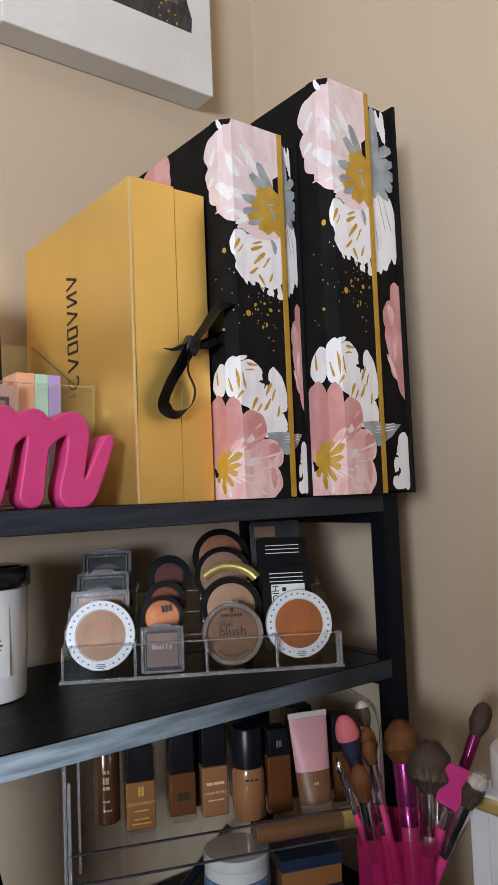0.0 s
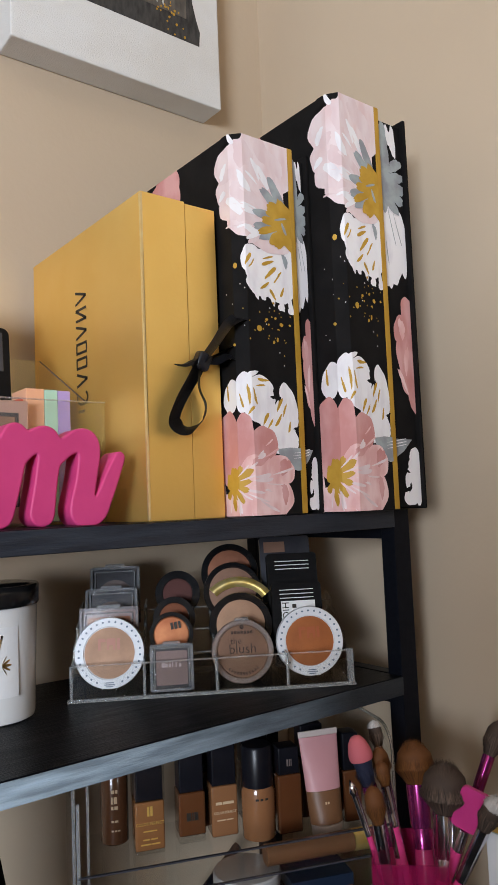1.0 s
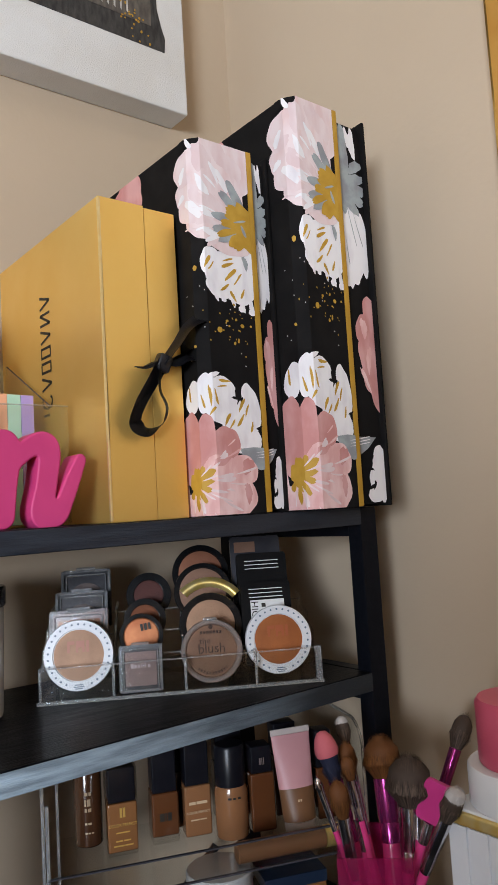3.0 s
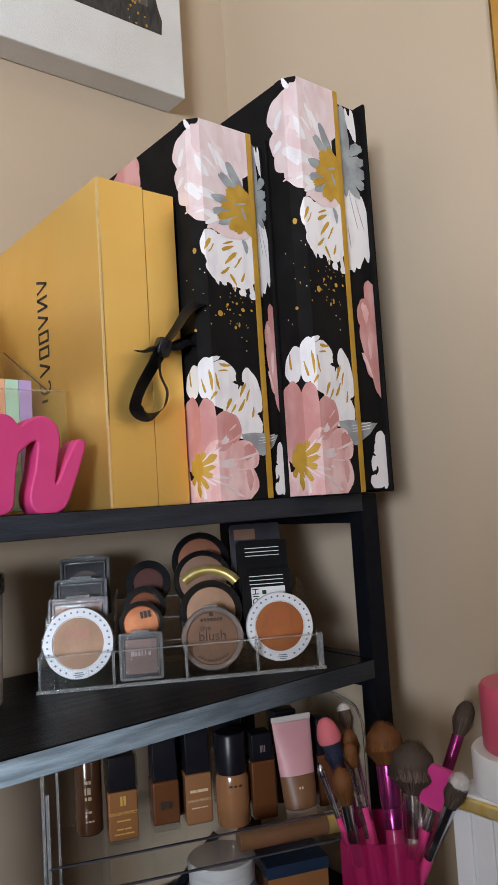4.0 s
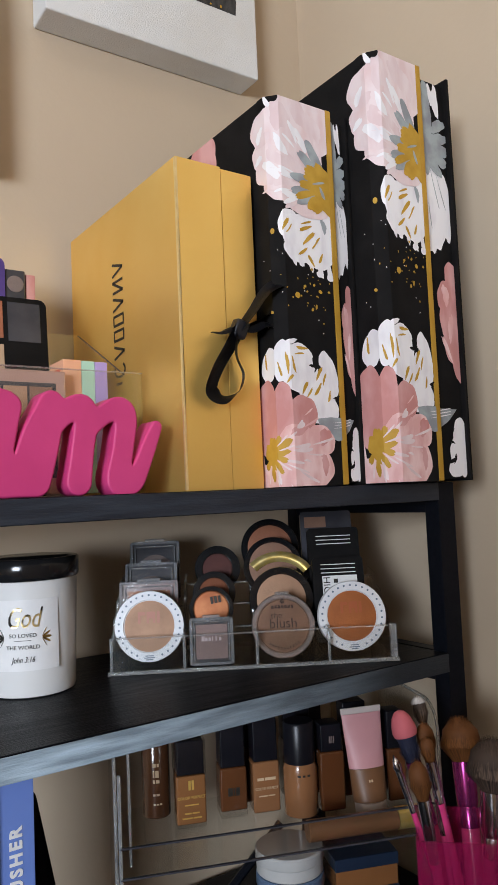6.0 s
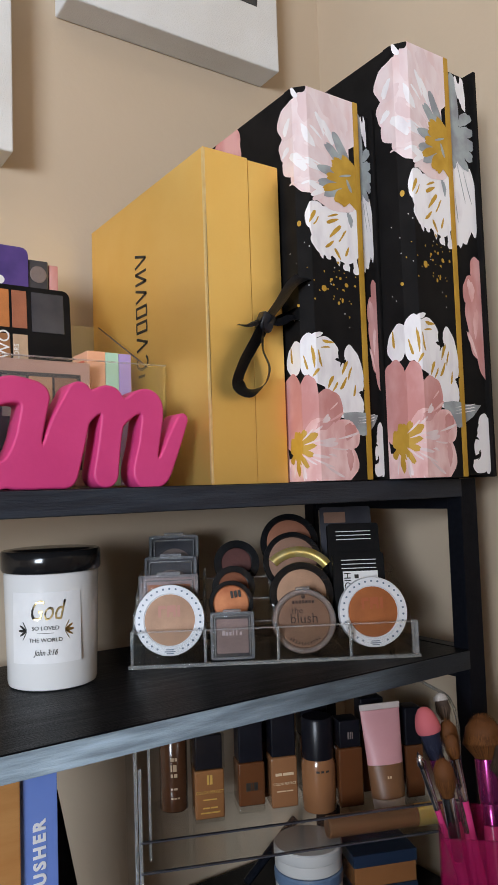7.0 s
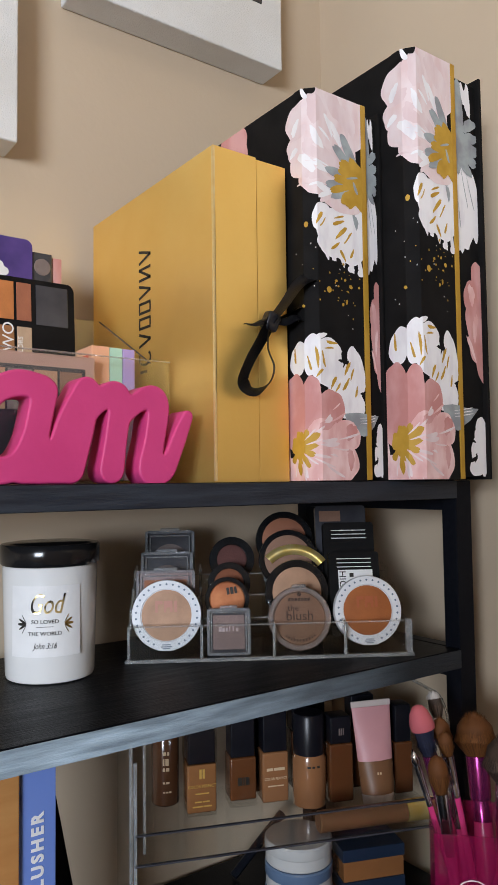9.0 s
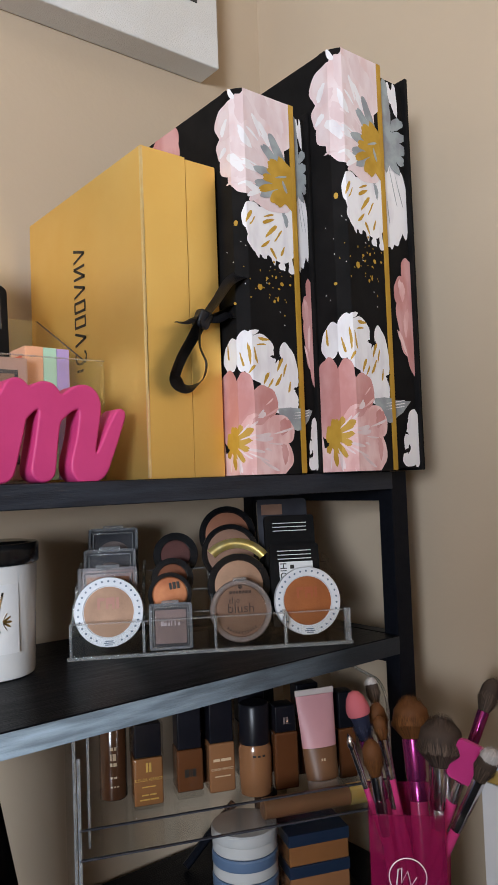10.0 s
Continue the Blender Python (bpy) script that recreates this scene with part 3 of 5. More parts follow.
    for x, z, l, t in ((0.079, 0.3070, 0.0100, 32), (0.081, 0.2960, 0.0100, 12), (0.081, 0.2860, 0.0100, -4), (0.079, 0.2770, 0.0100, -24), (0.074, 0.2690, 0.0090, -48)):
        dab(x, z, l, 0.0050, t, PETAL_GREY, 0.12)
    dabs(PETAL_WHITE, (0.0775, 0.3290, 0.0040, 0.0145, 4), (0.0720, 0.3330, 0.0028, 0.0100, 14), wave=0.12)
    for a, r1, wd in ((116, 0.046, 0.0044), (134, 0.040, 0.0046), (172, 0.036, 0.0042), (196, 0.037, 0.0044), (214, 0.036, 0.0042)):
        petal(0.050, 0.275, a, 0.004, r1, wd, PETAL_GREY, 0.12)
    dab(0.0455, 0.271, 0.0100, 0.0210, 6, PETAL_GOLD, 0.10)
    for a, r1, wd in ((118, 0.024, 0.0046), (143, 0.027, 0.0052), (160, 0.025, 0.0050), (184, 0.028, 0.0046), (205, 0.035, 0.0034), (228, 0.031, 0.0044), (240, 0.030, 0.0052)):
        petal(0.050, 0.275, a, 0.002, r1, wd, PETAL_GOLD, 0.14)
    dabs(PETAL_GREY, (0.0430, 0.2690, 0.0014, 0.0060, 20), (0.0400, 0.2780, 0.0060, 0.0010, 20), name="painted_stroke")
    # splatter of gold dots
    for k in range(34):
        x, z = rnd.gauss(0.030, 0.017), rnd.gauss(0.172, 0.012)
        r = 0.0007 if k > 9 else rnd.uniform(0.0010, 0.0019)
        if -0.03 < x < 0.08:
            paint("gold_dot", outline(x, z, r * rnd.uniform(0.6, 1), r * rnd.uniform(0.7, 1.3), n=9, amp=0.2, seed=k), PETAL_GOLD)
    for k in range(16):
        paint("white_dot", outline(rnd.uniform(-0.022, 0.04), rnd.uniform(0.13, 0.22), 0.0005, 0.0006, n=6, seed=k), PETAL_WHITE)
    paint("gold_dot", outline(-0.0050, 0.2272, 0.0024, 0.0026, n=12, seed=2), PETAL_GOLD)
    paint("gold_dot", outline(0.0160, 0.1700, 0.0023, 0.0027, n=12, seed=5), PETAL_GOLD)
    # rose petals beside the strip
    dabs(PETAL_ROSE, (0.0840, 0.1750, 0.0080, 0.0125, 0), (0.0760, 0.1560, 0.0105, 0.0140, 0), (0.0790, 0.1360, 0.0115, 0.0210, 0), (0.0820, 0.1160, 0.0110, 0.0190, 10), (0.0860, 0.0960, 0.0052, 0.0150, 18), (0.0850, 0.1400, 0.0130, 0.0380, 0))
    dabs(PETAL_PINK, (0.0760, 0.1580, 0.0040, 0.0090, 10), (0.0740, 0.1120, 0.0020, 0.0120, 28), (0.0800, 0.1300, 0.0030, 0.0120, -8), wave=0.15, name="painted_stroke")
    # lower white flower
    dabs(PETAL_WHITE, (-0.0175, 0.1080, 0.0105, 0.0155, -14), (0.0000, 0.1110, 0.0115, 0.0185, -6), (0.0120, 0.1050, 0.0160, 0.0220, 0), (0.0400, 0.0990, 0.0080, 0.0225, 8), (0.0300, 0.0860, 0.0180, 0.0215, 0), (0.0330, 0.0690, 0.0145, 0.0130, 10))
    dabs(PETAL_WHITE, (0.0080, 0.1280, 0.0050, 0.0022, 14), (0.0225, 0.1160, 0.0026, 0.0070, 12), (0.0445, 0.0660, 0.0040, 0.0060, 0), wave=0.12, name="painted_stroke")
    dabs(BLACK_CARD, (0.0285, 0.1130, 0.0026, 0.0080, 6), (0.0300, 0.1045, 0.0024, 0.0046, -24), (0.0262, 0.1075, 0.0030, 0.0014, 12), (0.0465, 0.0795, 0.0030, 0.0012, 30), wave=0.22, name="painted_gap")
    dabs(PETAL_GOLD, (0.0170, 0.1225, 0.0050, 0.0014, -4), (0.0150, 0.1175, 0.0042, 0.0008, 8), (0.0040, 0.1090, 0.0014, 0.0092, 6), (0.0095, 0.1070, 0.0010, 0.0075, 10), (-0.0035, 0.1030, 0.0012, 0.0068, 18), (-0.0215, 0.1110, 0.0013, 0.0072, 4), (0.0315, 0.1010, 0.0014, 0.0066, -24), (0.0360, 0.0960, 0.0009, 0.0060, -16), (0.0185, 0.0875, 0.0014, 0.0060, -24), (0.0225, 0.0830, 0.0009, 0.0050, -30), (0.0300, 0.0860, 0.0013, 0.0066, -28), (0.0060, 0.0950, 0.0012, 0.0046, -40), (0.0400, 0.0800, 0.0010, 0.0052, -10), wave=0.14, name="painted_stroke")
    dabs(PETAL_WHITE, (0.0070, 0.1100, 0.0012, 0.0070, 8), (0.0285, 0.1000, 0.0012, 0.0050, -22), name="painted_stroke")
    # grey leaf, rose and pink flower at the foot
    paint("painted_leaf", [(0.028, 0.060), (0.040, 0.0615), (0.056, 0.0605), (0.081, 0.0600), (0.070, 0.050), (0.054, 0.0415), (0.046, 0.0400), (0.032, 0.045)], PETAL_GREY)
    for k in range(3):
        brush(0.058, 0.0535 + 0.0025 * k, 0.016, 0.0004, 8, PETAL_WHITE)
    dabs(PETAL_ROSE, (-0.0440, 0.0600, 0.0170, 0.0260, 0), (-0.0225, 0.0740, 0.0128, 0.0215, 0), (-0.0035, 0.0715, 0.0112, 0.0205, -4), (0.0150, 0.0620, 0.0125, 0.0190, -8), (-0.0080, 0.0480, 0.0330, 0.0260, 0))
    dabs(PETAL_PINK, (0.0290, 0.0400, 0.0140, 0.0140, 0), (0.0240, 0.0160, 0.0165, 0.0195, 0), (0.0080, 0.0260, 0.0240, 0.0280, 0), (-0.0250, 0.0060, 0.0280, 0.0160, 0), (-0.0500, 0.0220, 0.0200, 0.0240, 0))
    dabs(PETAL_ROSE, (0.0340, 0.0440, 0.0050, 0.0075, -20), (0.0330, 0.0200, 0.0030, 0.0100, 6), (0.0120, 0.0500, 0.0100, 0.0040, 30), wave=0.15, name="painted_stroke")
    for k in range(30):
        a, rr = rnd.uniform(-82, 52), rnd.uniform(0.018, 0.050)
        brush(-0.014 + rr * math.cos(radians(a)), 0.030 + rr * math.sin(radians(a)), rnd.uniform(0.004, 0.011), rnd.uniform(0.0006, 0.0022), a + rnd.uniform(-9, 9), (PETAL_BLUSH, PETAL_PINK, PETAL_PINK, PETAL_MIST)[k % 4])
    dabs(PETAL_GOLD, (-0.0180, 0.0300, 0.0075, 0.0130, 10), (-0.0130, 0.0380, 0.0060, 0.0050, 30), wave=0.2)
    for a, r1, wd in ((28, 0.026, 0.0034), (6, 0.021, 0.0030), (-18, 0.020, 0.0028), (52, 0.020, 0.0030), (-50, 0.022, 0.0026), (-84, 0.024, 0.0026), (80, 0.015, 0.0030), (240, 0.015, 0.0030)):
        petal(-0.0180, 0.0290, a, 0.002, r1, wd, PETAL_GOLD, 0.16)
    for a in (-34, -64, 16, -100, 40):
        brush(-0.018 + 0.018 * math.cos(radians(a)), 0.029 + 0.018 * math.sin(radians(a)), 0.008, 0.0008, a, PETAL_BLUSH)
    # white petal low beside the strip
    dabs(PETAL_WHITE, (0.0825, 0.0400, 0.0085, 0.0130, -10), (0.0790, 0.0250, 0.0100, 0.0120, 0), (0.0770, 0.0100, 0.0110, 0.0070, 0), (0.0860, 0.0260, 0.0070, 0.0230, 0))
    dabs(BLACK_CARD, (0.0715, 0.0165, 0.0060, 0.0016, 20), (0.0755, 0.0185, 0.0014, 0.0040, -20), (0.0715, 0.0330, 0.0040, 0.0013, -28), (0.0735, 0.0420, 0.0030, 0.0011, 30), wave=0.2, name="painted_gap")
    return th


floral_box(pose(0.4005, 0.4085, TOP), 1.0, 0.245, "tall black book-shaped box printed with pink and white peonies", 0.0925, 0.0497)
floral_box(pose(0.3192, 0.4400, TOP), 0.872, 0.205, "smaller black book-shaped box printed with pink and white peonies", 0.0805, 0.0555)

# ---- magenta script sign ----
def script_sign(strokes, step=0.0009):
    """Outline of thick pen strokes, found on a grid, made into a bevelled block."""
    xs, zs = np.arange(0.055, 0.245, step), np.arange(-0.008, 0.085, step)
    gx, gz = np.meshgrid(xs, zs, indexing="ij")
    field = np.full(gx.shape, 1.0)
    for raw in strokes:
        pts = []
        for i in range(len(raw) - 1):
            p0, p1, p2, p3 = (np.array(raw[min(max(i + d, 0), len(raw) - 1)]) for d in (-1, 0, 1, 2))
            for f in np.arange(0, 1, 0.2):
                pts.append(0.5 * (2 * p1 + (p2 - p0) * f + (2 * p0 - 5 * p1 + 4 * p2 - p3) * f ** 2 + (3 * p1 - p0 - 3 * p2 + p3) * f ** 3))
        pts.append(np.array(raw[-1]))
        for (x0, z0, r0), (x1, z1, r1) in zip(pts, pts[1:]):
            dx, dz = x1 - x0, z1 - z0
            t = np.clip(((gx - x0) * dx + (gz - z0) * dz) / (dx * dx + dz * dz), 0, 1)
            field = np.minimum(field, np.hypot(gx - x0 - t * dx, gz - z0 - t * dz) - (r0 + t * (r1 - r0)))
    edges = {}
    pos = {}

    def cross(i, j, a):
        k = (i, j, a)
        if k not in pos:
            f0, f1 = field[i, j], field[i + 1, j] if a == 0 else field[i, j + 1]
            t = f0 / (f0 - f1)
            pos[k] = (xs[i] + (t * step if a == 0 else 0), zs[j] + (t * step if a == 1 else 0))
        return k

    for i in range(len(xs) - 1):
        for j in range(len(zs) - 1):
            c = [field[i, j] < 0, field[i + 1, j] < 0, field[i + 1, j + 1] < 0, field[i, j + 1] < 0]
            if all(c) or not any(c):
                continue
            e = []
            if c[0] != c[1]:
                e.append(cross(i, j, 0))
            if c[1] != c[2]:
                e.append(cross(i + 1, j, 1))
            if c[3] != c[2]:
                e.append(cross(i, j + 1, 0))
            if c[0] != c[3]:
                e.append(cross(i, j, 1))
            for a, b in zip(e[::2], e[1::2]):
                edges.setdefault(a, []).append(b)
                edges.setdefault(b, []).append(a)
    loops, seen = [], set()
    for k in edges:
        if k in seen:
            continue
        loop, cur = [], k
        while cur is not None:
            seen.add(cur)
            loop.append(pos[cur])
            cur = next((q for q in edges[cur] if q not in seen), None)
        if len(loop) > 12:
            p = np.array(loop)
            for _ in range(6):
                p = (np.roll(p, 1, 0) + 2 * p + np.roll(p, -1, 0)) / 4
            loops.append(p[::2])
    cu = bpy.data.curves.new("sign", "CURVE")
    cu.dimensions, cu.fill_mode, cu.extrude, cu.bevel_depth, cu.bevel_resolution, cu.offset = "2D", "BOTH", 0.0095, 0.0016, 3, -0.0016
    for p in loops:
        sp = cu.splines.new("POLY")
        sp.points.add(len(p) - 1)
        for q, (x, z) in zip(sp.points, p):
            q.co = (x, z, 0, 1)
        sp.use_cyclic_u = True
    tmp = bpy.data.objects.new("sign", cu)
    me = bpy.data.meshes.new_from_object(tmp)
    bpy.data.objects.remove(tmp)
    me.transform(pose(0, 0, 0, 90, 0, 0))
    me.materials.append(PINK_WOOD)
    for p in me.polygons:
        p.use_smooth = True
    me.set_sharp_from_angle(angle=radians(40))
    return new("word_sign", me)


SIGN = [
    [(0.108, 0.0095, 0.0092), (0.117, 0.0092, 0.0088), (0.1385, 0.0098, 0.0095)],
    [(0.120, 0.061, 0.008), (0.104, 0.0625, 0.0085), (0.089, 0.054, 0.0075), (0.0815, 0.034, 0.0065), (0.084, 0.016, 0.0075), (0.094, 0.0085, 0.0085), (0.107, 0.014, 0.008), (0.116, 0.032, 0.008), (0.122, 0.058, 0.0085)],
    [(0.122, 0.059, 0.0085), (0.117, 0.034, 0.0085), (0.1135, 0.015, 0.009), (0.119, 0.0085, 0.0085), (0.126, 0.012, 0.008)],
    [(0.121, 0.010, 0.0085), (0.131, 0.018, 0.0095), (0.140, 0.040, 0.010), (0.150, 0.0615, 0.0085)],
    [(0.150, 0.060, 0.0095), (0.1435, 0.036, 0.0115), (0.1385, 0.010, 0.010)],
    [(0.145, 0.040, 0.007), (0.158, 0.054, 0.0075), (0.170, 0.060, 0.0085), (0.1735, 0.052, 0.0085), (0.1705, 0.030, 0.0082), (0.1675, 0.009, 0.009)],
    [(0.176, 0.045, 0.006), (0.187, 0.055, 0.007), (0.198, 0.059, 0.0085), (0.2025, 0.052, 0.0085), (0.1995, 0.030, 0.0080), (0.196, 0.009, 0.009), (0.206, 0.0085, 0.0085), (0.213, 0.018, 0.0065), (0.220, 0.034, 0.0058), (0.226, 0.047, 0.0045)],
]
sign = script_sign(SIGN)
sign.matrix_world = pose(0, 0.478, TOP)
tagged(sign, "thick magenta wooden script word standing on the shelf", "sign")

# ---- candle ----
cd = thing("candle_jar", pose(0.1695, 0.583, MID), "white glass candle jar with a black lid and label", "candle")
R = 0.0334
part("jar", lathe([(0, 0.0005), (R - 0.0030, 0), (R - 0.0006, 0.0012), (R + 0.0002, 0.004), (R + 0.0025, 0.088), (R + 0.0015, 0.0895), (R - 0.002, 0.0895), (R - 0.003, 0.01), (0, 0.009)], 72), WHITE_GLASS, cd, smooth=True)
part("lid", lathe([(0, 0.1075), (R - 0.003, 0.1075), (R - 0.002, 0.1068), (R + 0.0035, 0.1066), (R + 0.0045, 0.105), (R + 0.0045, 0.092), (R + 0.0035, 0.0902), (R + 0.0025, 0.0902), (0, 0.0902)], 72), BLACK_GLOSS, cd, "glossy black lid", smooth=True)
cd.scale = (1, 1, 0.955)


def bent(ob, radius):
    """Wraps a flat mesh in the x-z plane round the z axis, with its middle at -y."""
    for v in ob.data.vertices:
        a, r = v.co.x / radius, radius - v.co.y
        v.co.x, v.co.y = r * math.sin(a), -r * math.cos(a)
    return ob


def gridded(x0, x1, z0, z1, nx=24, nz=2, y=0.0):
    bm = bmesh.new()
    vs = [[bm.verts.new((x0 + (x1 - x0) * i / nx, y, z0 + (z1 - z0) * j / nz)) for j in range(nz + 1)] for i in range(nx + 1)]
    for i in range(nx):
        for j in range(nz):
            bm.faces.new((vs[i][j], vs[i + 1][j], vs[i + 1][j + 1], vs[i][j + 1]))
    return bm


TURN_L = pose(0, 0, 0, 0, 0, -27)


def on_jar(ob):
    bent(ob, R + 0.0025)
    ob.data.transform(TURN_L)
    return ob


paper = on_jar(part("paper_label", gridded(-0.027, 0.027, 0.022, 0.076), PAPER, cd, "cream paper label"))
FOIL_DARK = mat("dark_foil_print", (0.10, 0.095, 0.085), 0.3, 0.6, color2=(0.03, 0.03, 0.03), scale=300)
FOIL_MIX = mat("dark_and_gold_foil_print", (0.03, 0.028, 0.025), 0.28, 0.7, color2=(0.92, 0.72, 0.34), scale=75, contrast=(0.46, 0.56))
FOIL_GOLD = mat("gold_foil_print", (0.85, 0.62, 0.22), 0.22, 0.9, color2=(0.35, 0.25, 0.10), scale=160)
on_jar(lettering("printed_word", "God", 0.022, FOIL_MIX, paper, pose(0, -0.0004, 0.055), shear=0.35, squeeze=0.62))
on_jar(lettering("printed_word", "SO LOVED", 0.0042, FOIL_DARK, paper, pose(0, -0.0004, 0.0475)))
on_jar(lettering("printed_word", "THE WORLD", 0.0042, FOIL_DARK, paper, pose(0, -0.0004, 0.0385)))
on_jar(lettering("printed_word", "John 3:16", 0.0062, FOIL_DARK, paper, pose(0, -0.0004, 0.0285), shear=0.3, squeeze=0.7))
on_jar(part("printed_rule", gridded(-0.006, 0.006, 0.0448, 0.0452, 6, 1, -0.0004), FOIL_DARK, paper))
for side, fm in ((-1, FOIL_DARK), (1, FOIL_GOLD)):
    for a in (-60, -30, 0, 30, 60):
        t = radians(a)
        pts = []
        for i in range(10):
            b = 2 * math.pi * i / 10
            x, z = 0.004 + 0.0034 * math.cos(b), 0.0011 * math.sin(b)
            pts.append((side * (0.0135 + x * math.cos(t)), 0.047 + x * math.sin(t) * 1.1 + z * math.cos(t)))
        on_jar(part("printed_petal", moved(plate(pts, 0.0002), pose(0, -0.0005, 0)), fm, paper))


# ---- clear acrylic ----
def acrylic(name, tint, gloss_rough=0.03, ior=1.5):
    m = bpy.data.materials.new(name)
    m.use_nodes = True
    nt, n = m.node_tree, m.node_tree.nodes
    n.remove(n["Principled BSDF"])
    tr, gl, lw, mx = n.new("ShaderNodeBsdfTransparent"), n.new("ShaderNodeBsdfGlossy"), n.new("ShaderNodeLayerWeight"), n.new("ShaderNodeMixShader")
    pw, fr_ = n.new("ShaderNodeMath"), n.new("ShaderNodeMath")
    tr.inputs[0].default_value = (*tint, 1)
    gl.inputs["Roughness"].default_value = gloss_rough
    f0 = ((ior - 1) / (ior + 1)) ** 2
    pw.operation, fr_.operation = "POWER", "MULTIPLY_ADD"
    pw.inputs[1].default_value, fr_.inputs[1].default_value, fr_.inputs[2].default_value = 5.0, 1 - f0, f0
    nt.links.new(lw.outputs["Facing"], pw.inputs[0])
    nt.links.new(pw.outputs[0], fr_.inputs[0])
    nz = n.new("ShaderNodeTexNoise")
    nz.inputs["Scale"].default_value = 35
    bp = n.new("ShaderNodeBump")
    bp.inputs["Strength"].default_value, bp.inputs["Distance"].default_value = 0.12, 0.001
    nt.links.new(nz.outputs[0], bp.inputs["Height"])
    nt.links.new(bp.outputs[0], gl.inputs["Normal"])
    nt.links.new(fr_.outputs[0], mx.inputs[0])
    nt.links.new(tr.outputs[0], mx.inputs[1])
    nt.links.new(gl.outputs[0], mx.inputs[2])
    nt.links.new(mx.outputs[0], n["Material Output"].inputs[0])
    return m


ACRYLIC = acrylic("clear_acrylic", (0.972, 0.975, 0.972))
ACRYLIC_EDGE = mat("polished_acrylic_edge", (0.88, 0.90, 0.90), 0.05, color2=(0.97, 0.98, 0.98), scale=90, transmission=0.86, ior=1.49, rough2=0.12, bump=0.2, bump_scale=200)
CLEAR_FRAME = mat("thick_clear_case_plastic", (0.86, 0.88, 0.90), 0.06, color2=(0.60, 0.63, 0.66), scale=70, transmission=0.80, ior=1.49, rough2=0.16)
PINK_ACRYLIC = mat("pink_clear_acrylic", (0.34, 0.010, 0.085), 0.08, color2=(0.28, 0.008, 0.07), scale=15)
PINK_ACRYLIC.node_tree.nodes["Principled BSDF"].inputs["Alpha"].default_value = 0.42
LID_CLEAR = acrylic("clear_lid_plastic", (0.96, 0.96, 0.955), 0.05)


def slab(profile, x0, x1, material, parent, name):
    """A panel with a given outline in y-z, from x0 to x1."""
    bm = moved(plate(profile, x1 - x0), pose(x0, 0, 0, 0, 0, 90) @ Matrix.Diagonal((1, -1, 1, 1)))
    bmesh.ops.recalc_face_normals(bm, faces=bm.faces[:])
    return part(name, bm, material, parent)


MO = pose(0.231, 0.574, MID, 0, 0, -31.5)
org = thing("makeup_organizer", MO, "clear stepped acrylic organizer holding round and square compacts", "organizer")
OW, OD = 0.237, 0.098
part("base", box(0, OW, 0, OD, 0.0002, 0.0028, 0.0006), ACRYLIC, org)
part("front_lip", box(0, OW, 0, 0.0022, 0.003, 0.029, 0.0005), ACRYLIC, org)
part("lip_edge", box(0, OW, -0.0002, 0.0024, 0.0288, 0.0298, 0.0003), ACRYLIC_EDGE, org)
part("foot_edge", box(-0.002, OW + 0.002, -0.002, 0.0006, 0.0002, 0.0032, 0.0008), ACRYLIC_EDGE, org)
STEP = [(0.0024, 0.003), (0.0024, 0.028), (0.0235, 0.031), (0.0245, 0.040), (0.047, 0.044), (0.048, 0.053), (0.071, 0.057), (0.072, 0.066), (0.096, 0.069), (0.096, 0.003)]
for x in (0.0, 0.0595, 0.1195, 0.1795, 0.2346):
    slab(STEP, x, x + 0.0024, ACRYLIC, org, "divider")
    for (y0, z0), (y1, z1) in zip(STEP[1:8], STEP[2:9]) if x < 0.23 else ():
        part("divider_edge", tube([(x + 0.0012, y0, z0), (x + 0.0012, y1, z1)], 0.0013, 6), ACRYLIC_EDGE, org)
    part("front_corner_edge", tube([(x + 0.0012, 0.0005, 0.003), (x + 0.0012, 0.0005, 0.0295)], 0.0013, 6), ACRYLIC_EDGE, org)
part("end_post", box(OW - 0.0045, OW + 0.0008, -0.0010, 0.0050, 0.0030, 0.0305, 0.0012), CLEAR_FRAME, org, "thick moulded clear corner")
for y, z in ((0.0245, 0.030), (0.0485, 0.046), (0.0725, 0.062)):
    part("row_panel", box(0.0026, OW - 0.0026, y, y + 0.002, 0.003, z, 0.0004), ACRYLIC, org)
    part("row_panel_edge", box(0.0026, OW - 0.0026, y - 0.0002, y + 0.0022, z, z + 0.001, 0.0003), ACRYLIC_EDGE, org)


# ---- compacts ----
def powder(name, color, k=0.82):
    return mat(name, color, 0.8, color2=tuple(c * k for c in color), scale=60, bump=0.25, bump_scale=500)


WHITE_PLASTIC = mat("white_plastic", (0.74, 0.75, 0.78), 0.3, color2=(0.70, 0.71, 0.74), scale=40)
DOT_INK = mat("blue_grey_print", (0.12, 0.16, 0.22), 0.5)
PEACH = powder("peach_powder", (0.56, 0.34, 0.225))
ORANGE = powder("orange_bronze_powder", (0.37, 0.115, 0.032))
ROSE_TAUPE = powder("rose_taupe_powder", (0.30, 0.165, 0.11))
TERRACOTTA = powder("terracotta_powder", (0.40, 0.16, 0.09))
NUDE = powder("nude_powder", (0.50, 0.29, 0.18))
COPPER = mat("copper_shimmer_powder", (0.34, 0.10, 0.035), 0.35, 0.45, color2=(0.52, 0.20, 0.08), scale=45)
MAUVE = powder("mauve_powder", (0.33, 0.235, 0.225))
DEEP = powder("deep_brown_powder", (0.10, 0.034, 0.028))
BURNT = powder("burnt_brown_powder", (0.22, 0.07, 0.03))
GREYISH = powder("grey_taupe_powder", (0.22, 0.17, 0.16))
